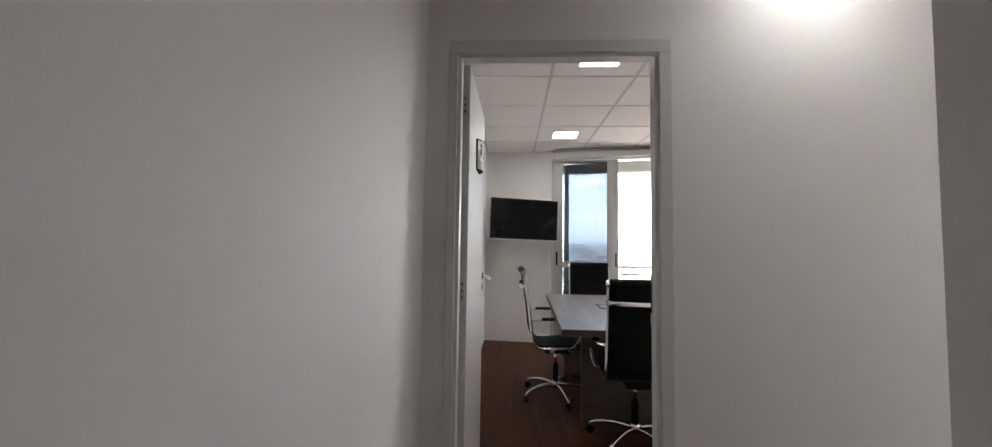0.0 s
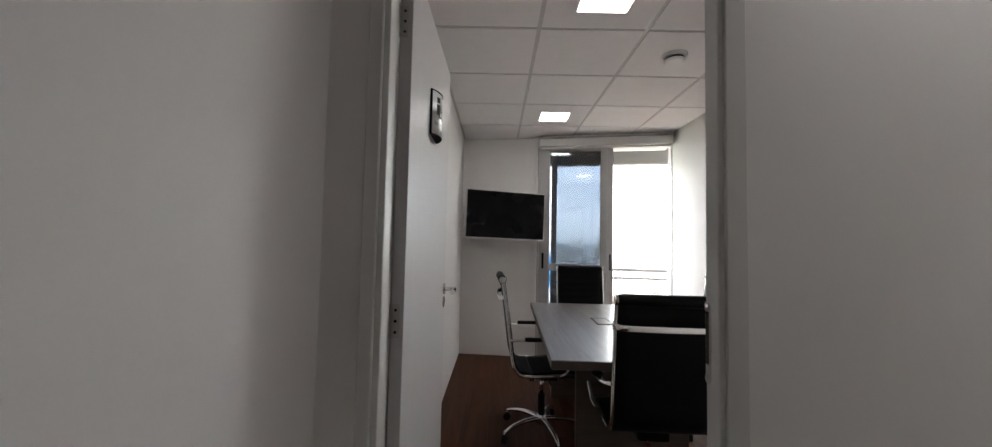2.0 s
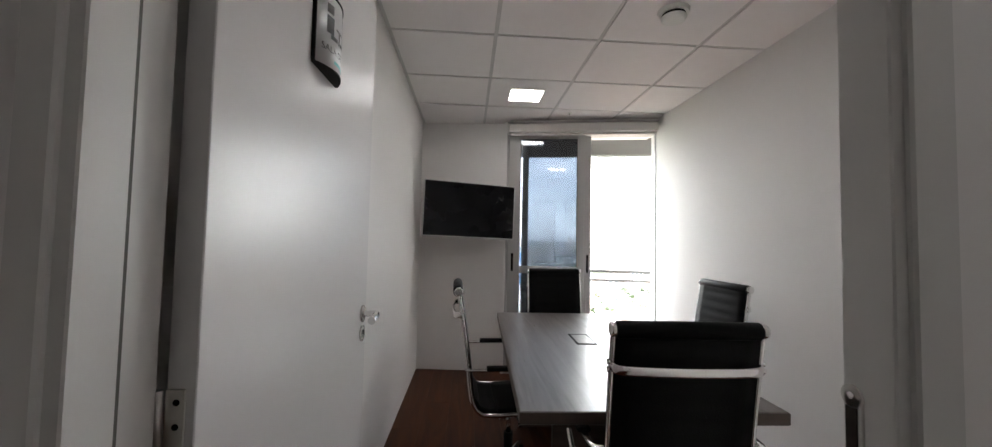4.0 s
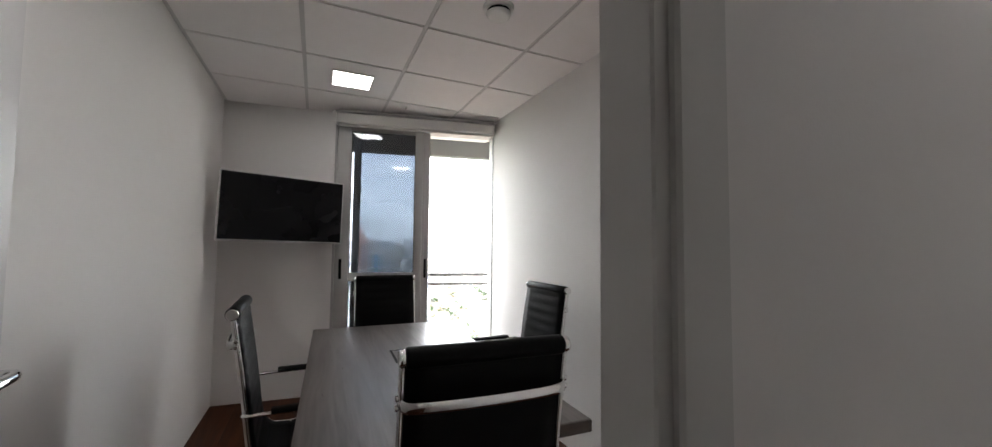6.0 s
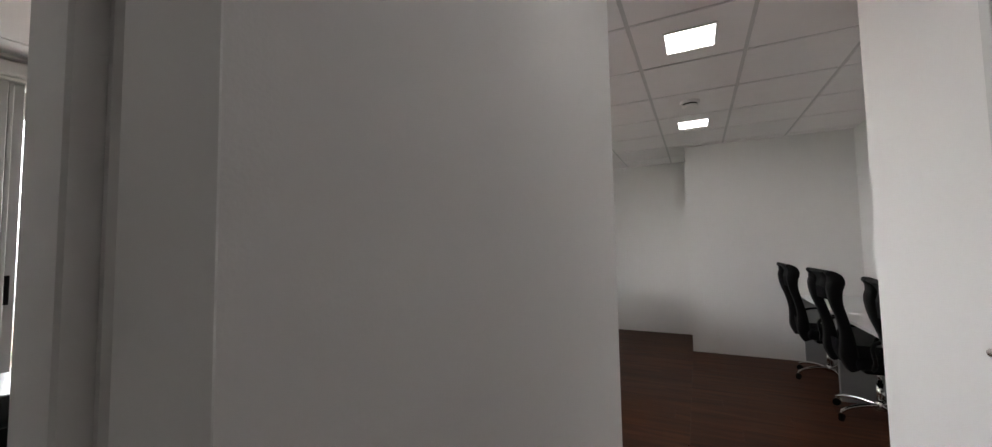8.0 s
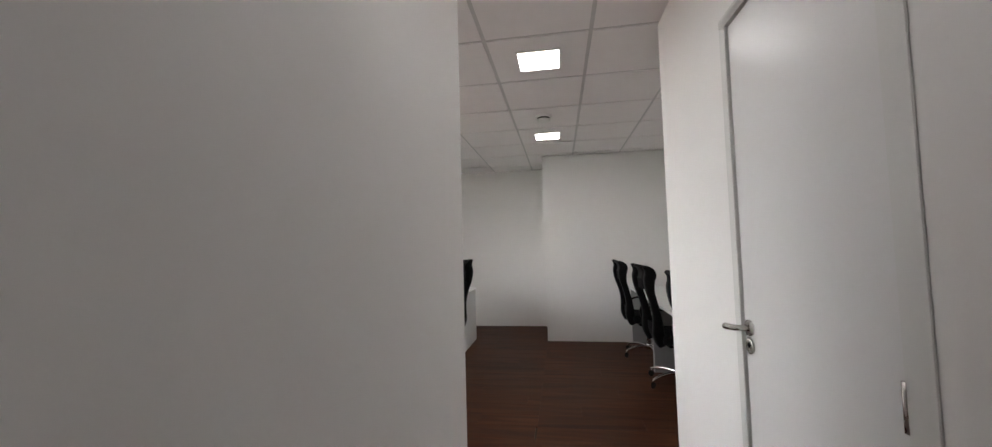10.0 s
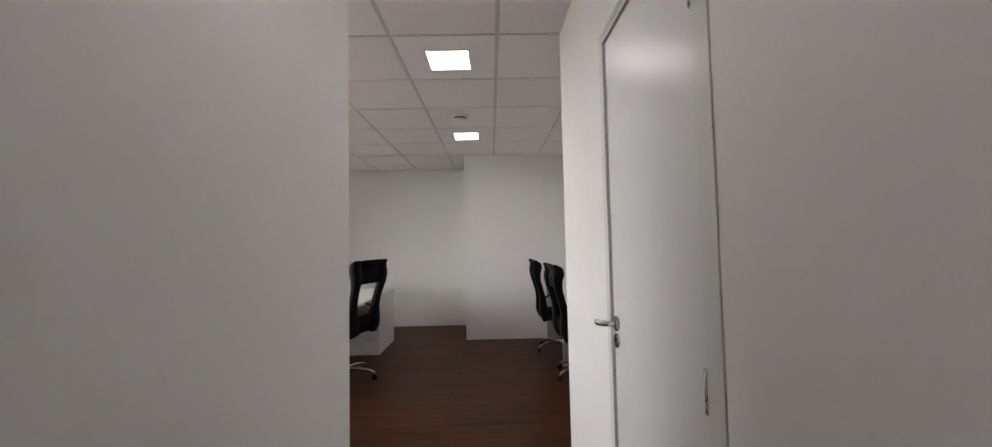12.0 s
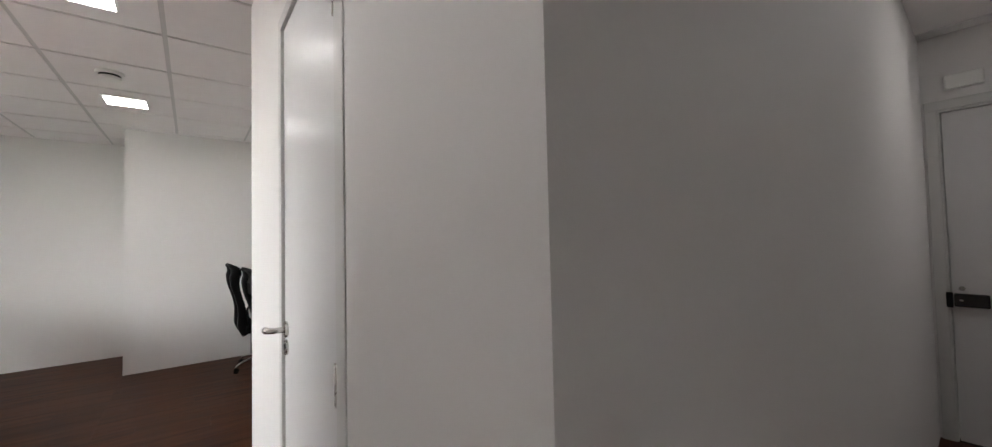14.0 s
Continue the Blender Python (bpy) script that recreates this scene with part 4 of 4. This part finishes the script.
# skyline and the hills behind it, their haze put into the colour
rnd = random.Random(5)
verts, faces = [], []
for k in range(300):
    az, far = rnd.uniform(-25, 45), rnd.uniform(800, 1900)
    x, y = spot(az, far)
    z1 = max(GROUND + 10, 1.3 + far * math.tan(radians(rnd.uniform(-2.2, 0.15))))
    w, n = rnd.uniform(7, 22), len(verts)
    verts += [(x - w, y - w, GROUND), (x + w, y - w, GROUND), (x + w, y + w, GROUND), (x - w, y + w, GROUND), (x - w, y - w, z1), (x + w, y - w, z1), (x + w, y + w, z1), (x - w, y + w, z1)]
    faces += [[n + j for j in f] for f in ((4, 5, 6, 7), (0, 1, 5, 4), (1, 2, 6, 5), (2, 3, 7, 6), (3, 0, 4, 7))]
me = bpy.data.meshes.new("skyline")
me.from_pydata(verts, [], faces)
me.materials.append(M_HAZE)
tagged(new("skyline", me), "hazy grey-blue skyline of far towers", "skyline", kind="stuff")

verts, faces = [], []
for k in range(61):
    az = -40 + k * 1.7
    x, y = 3200 * math.sin(radians(az)), 3200 * math.cos(radians(az))
    top = 18 + 22 * math.sin(k * 0.35) + 14 * math.sin(k * 0.9 + 1)
    verts += [(x, y, GROUND), (x, y, top)]
for k in range(60):
    faces.append((2 * k, 2 * k + 2, 2 * k + 3, 2 * k + 1))
me = bpy.data.meshes.new("backdrop_hills")
me.from_pydata(verts, [], faces)
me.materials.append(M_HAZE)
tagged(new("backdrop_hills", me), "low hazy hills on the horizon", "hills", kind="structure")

# low houses with pitched and flat roofs
verts, faces, mats = [], [], []
for k in range(1500):
    az, far = rnd.uniform(-12, 42), 70 + 620 * rnd.random() ** 1.4
    x, y = spot(az, far)
    w, d, h2, a = rnd.uniform(4, 9), rnd.uniform(4, 8), rnd.uniform(3, 9), rnd.uniform(0, 3.14)
    ca, sa, n = math.cos(a), math.sin(a), len(verts)
    ridge = rnd.random() < 0.6
    for zz in (0, h2):
        for px, py in ((-w, -d), (w, -d), (w, d), (-w, d)):
            verts.append((x + px * ca - py * sa, y + px * sa + py * ca, GROUND + zz))
    if ridge:
        for px in (-w, w):
            verts.append((x + px * ca, y + px * sa, GROUND + h2 + 2.2))
    faces += [[n + j for j in f] for f in ((0, 1, 5, 4), (1, 2, 6, 5), (2, 3, 7, 6), (3, 0, 4, 7))]
    mats += [0] * 4
    if ridge:
        faces += [[n + j for j in f] for f in ((4, 5, 9, 8), (6, 7, 8, 9), (5, 6, 9), (7, 4, 8))]
        mats += [1, 1, 0, 0]
    else:
        faces.append([n + j for j in (4, 5, 6, 7)])
        mats.append(2)
me = bpy.data.meshes.new("low_houses")
me.from_pydata(verts, [], faces)
for m in (M_PLASTER, M_ROOF, M_FLATROOF):
    me.materials.append(m)
me.polygons.foreach_set("material_index", mats)
tagged(new("low_houses", me), "low white houses with tiled and flat roofs", "houses", kind="stuff")

# street trees: clumps of small leaf blades
verts, faces = [], []
for k in range(420):
    az, far = rnd.uniform(-10, 40), 70 + 500 * rnd.random() ** 1.3
    x, y = spot(az, far)
    r = rnd.uniform(2.0, 4.5)
    for _ in range(46):
        d = Vector((rnd.gauss(0, 1), rnd.gauss(0, 1), rnd.gauss(0, 0.7))).normalized() * r * rnd.uniform(0.5, 1.05)
        c = Vector((x, y, GROUND + 5 + r * 0.6)) + d
        u, v = Vector((rnd.uniform(-1, 1), rnd.uniform(-1, 1), rnd.uniform(-1, 1))), Vector((rnd.uniform(-1, 1), rnd.uniform(-1, 1), rnd.uniform(-1, 1)))
        n = len(verts)
        verts += [tuple(c - u), tuple(c + v), tuple(c + u), tuple(c - v)]
        faces.append((n, n + 1, n + 2, n + 3))
me = bpy.data.meshes.new("street_trees")
me.from_pydata(verts, [], faces)
me.materials.append(M_LEAF)
tagged(new("street_trees", me), "dark green street trees between the houses", "trees", kind="stuff")

# ---- floor: laminate planks laid along y ----
floor = wall("floor", [(-0.30, X_OE + 0.15, -4.60, 3.95, -0.25, -0.010)], M_UNDER, "dark red-brown laminate plank floor")
floor["category"] = "floor"
PW, PL = 0.192, 1.215
plank_mesh = {}


def plank(x0, x1, y0, y1):
    key = (round(x1 - x0, 3), round(y1 - y0, 3))
    if key not in plank_mesh:
        w, h2, c, e = key[0] / 2 - 0.0002, key[1] / 2 - 0.0002, 0.0012, 0.0007
        me = bpy.data.meshes.new("plank")
        rim = [(-w, -h2), (w, -h2), (w, h2), (-w, h2)]
        top = [(-w + c, -h2 + c), (w - c, -h2 + c), (w - c, h2 - c), (-w + c, h2 - c)]
        me.from_pydata([(x, y, -0.010) for x, y in rim] + [(x, y, -e) for x, y in rim] + [(x, y, 0) for x, y in top], [],
                       [[k, (k + 1) % 4, 4 + (k + 1) % 4, 4 + k] for k in range(4)] + [[4 + k, 4 + (k + 1) % 4, 8 + (k + 1) % 4, 8 + k] for k in range(4)] + [[8, 9, 10, 11]])
        me.materials.append(M_FLOOR)
        plank_mesh[key] = me
    ob = new("plank", plank_mesh[key])
    ob.location = ((x0 + x1) / 2, (y0 + y1) / 2, 0)
    ob.parent = floor


def lay(x0, x1, y0, y1):
    for c in range(math.floor((x0 - X_W) / PW), math.ceil((x1 - X_W) / PW)):
        a, b = max(x0, X_W + c * PW), min(x1, X_W + (c + 1) * PW)
        if b - a < 0.01:
            continue
        start = -6.0 + (c * 0.437) % PL
        for k in range(12):
            p, q = max(y0, start + k * PL), min(y1, start + (k + 1) * PL)
            if q - p > 0.02:
                plank(a, b, p, q)


lay(X_W, X_E, Y_D0, Y_B)
lay(X_W, 2.24, -0.935, Y_D0)
lay(X_W, 0.985, -4.45, -0.935)
lay(2.24, X_OE, -0.14, Y_B)
lay(3.02, 6.24, -1.80, -0.14)
lay(2.24, 3.02, -0.935, -0.14)
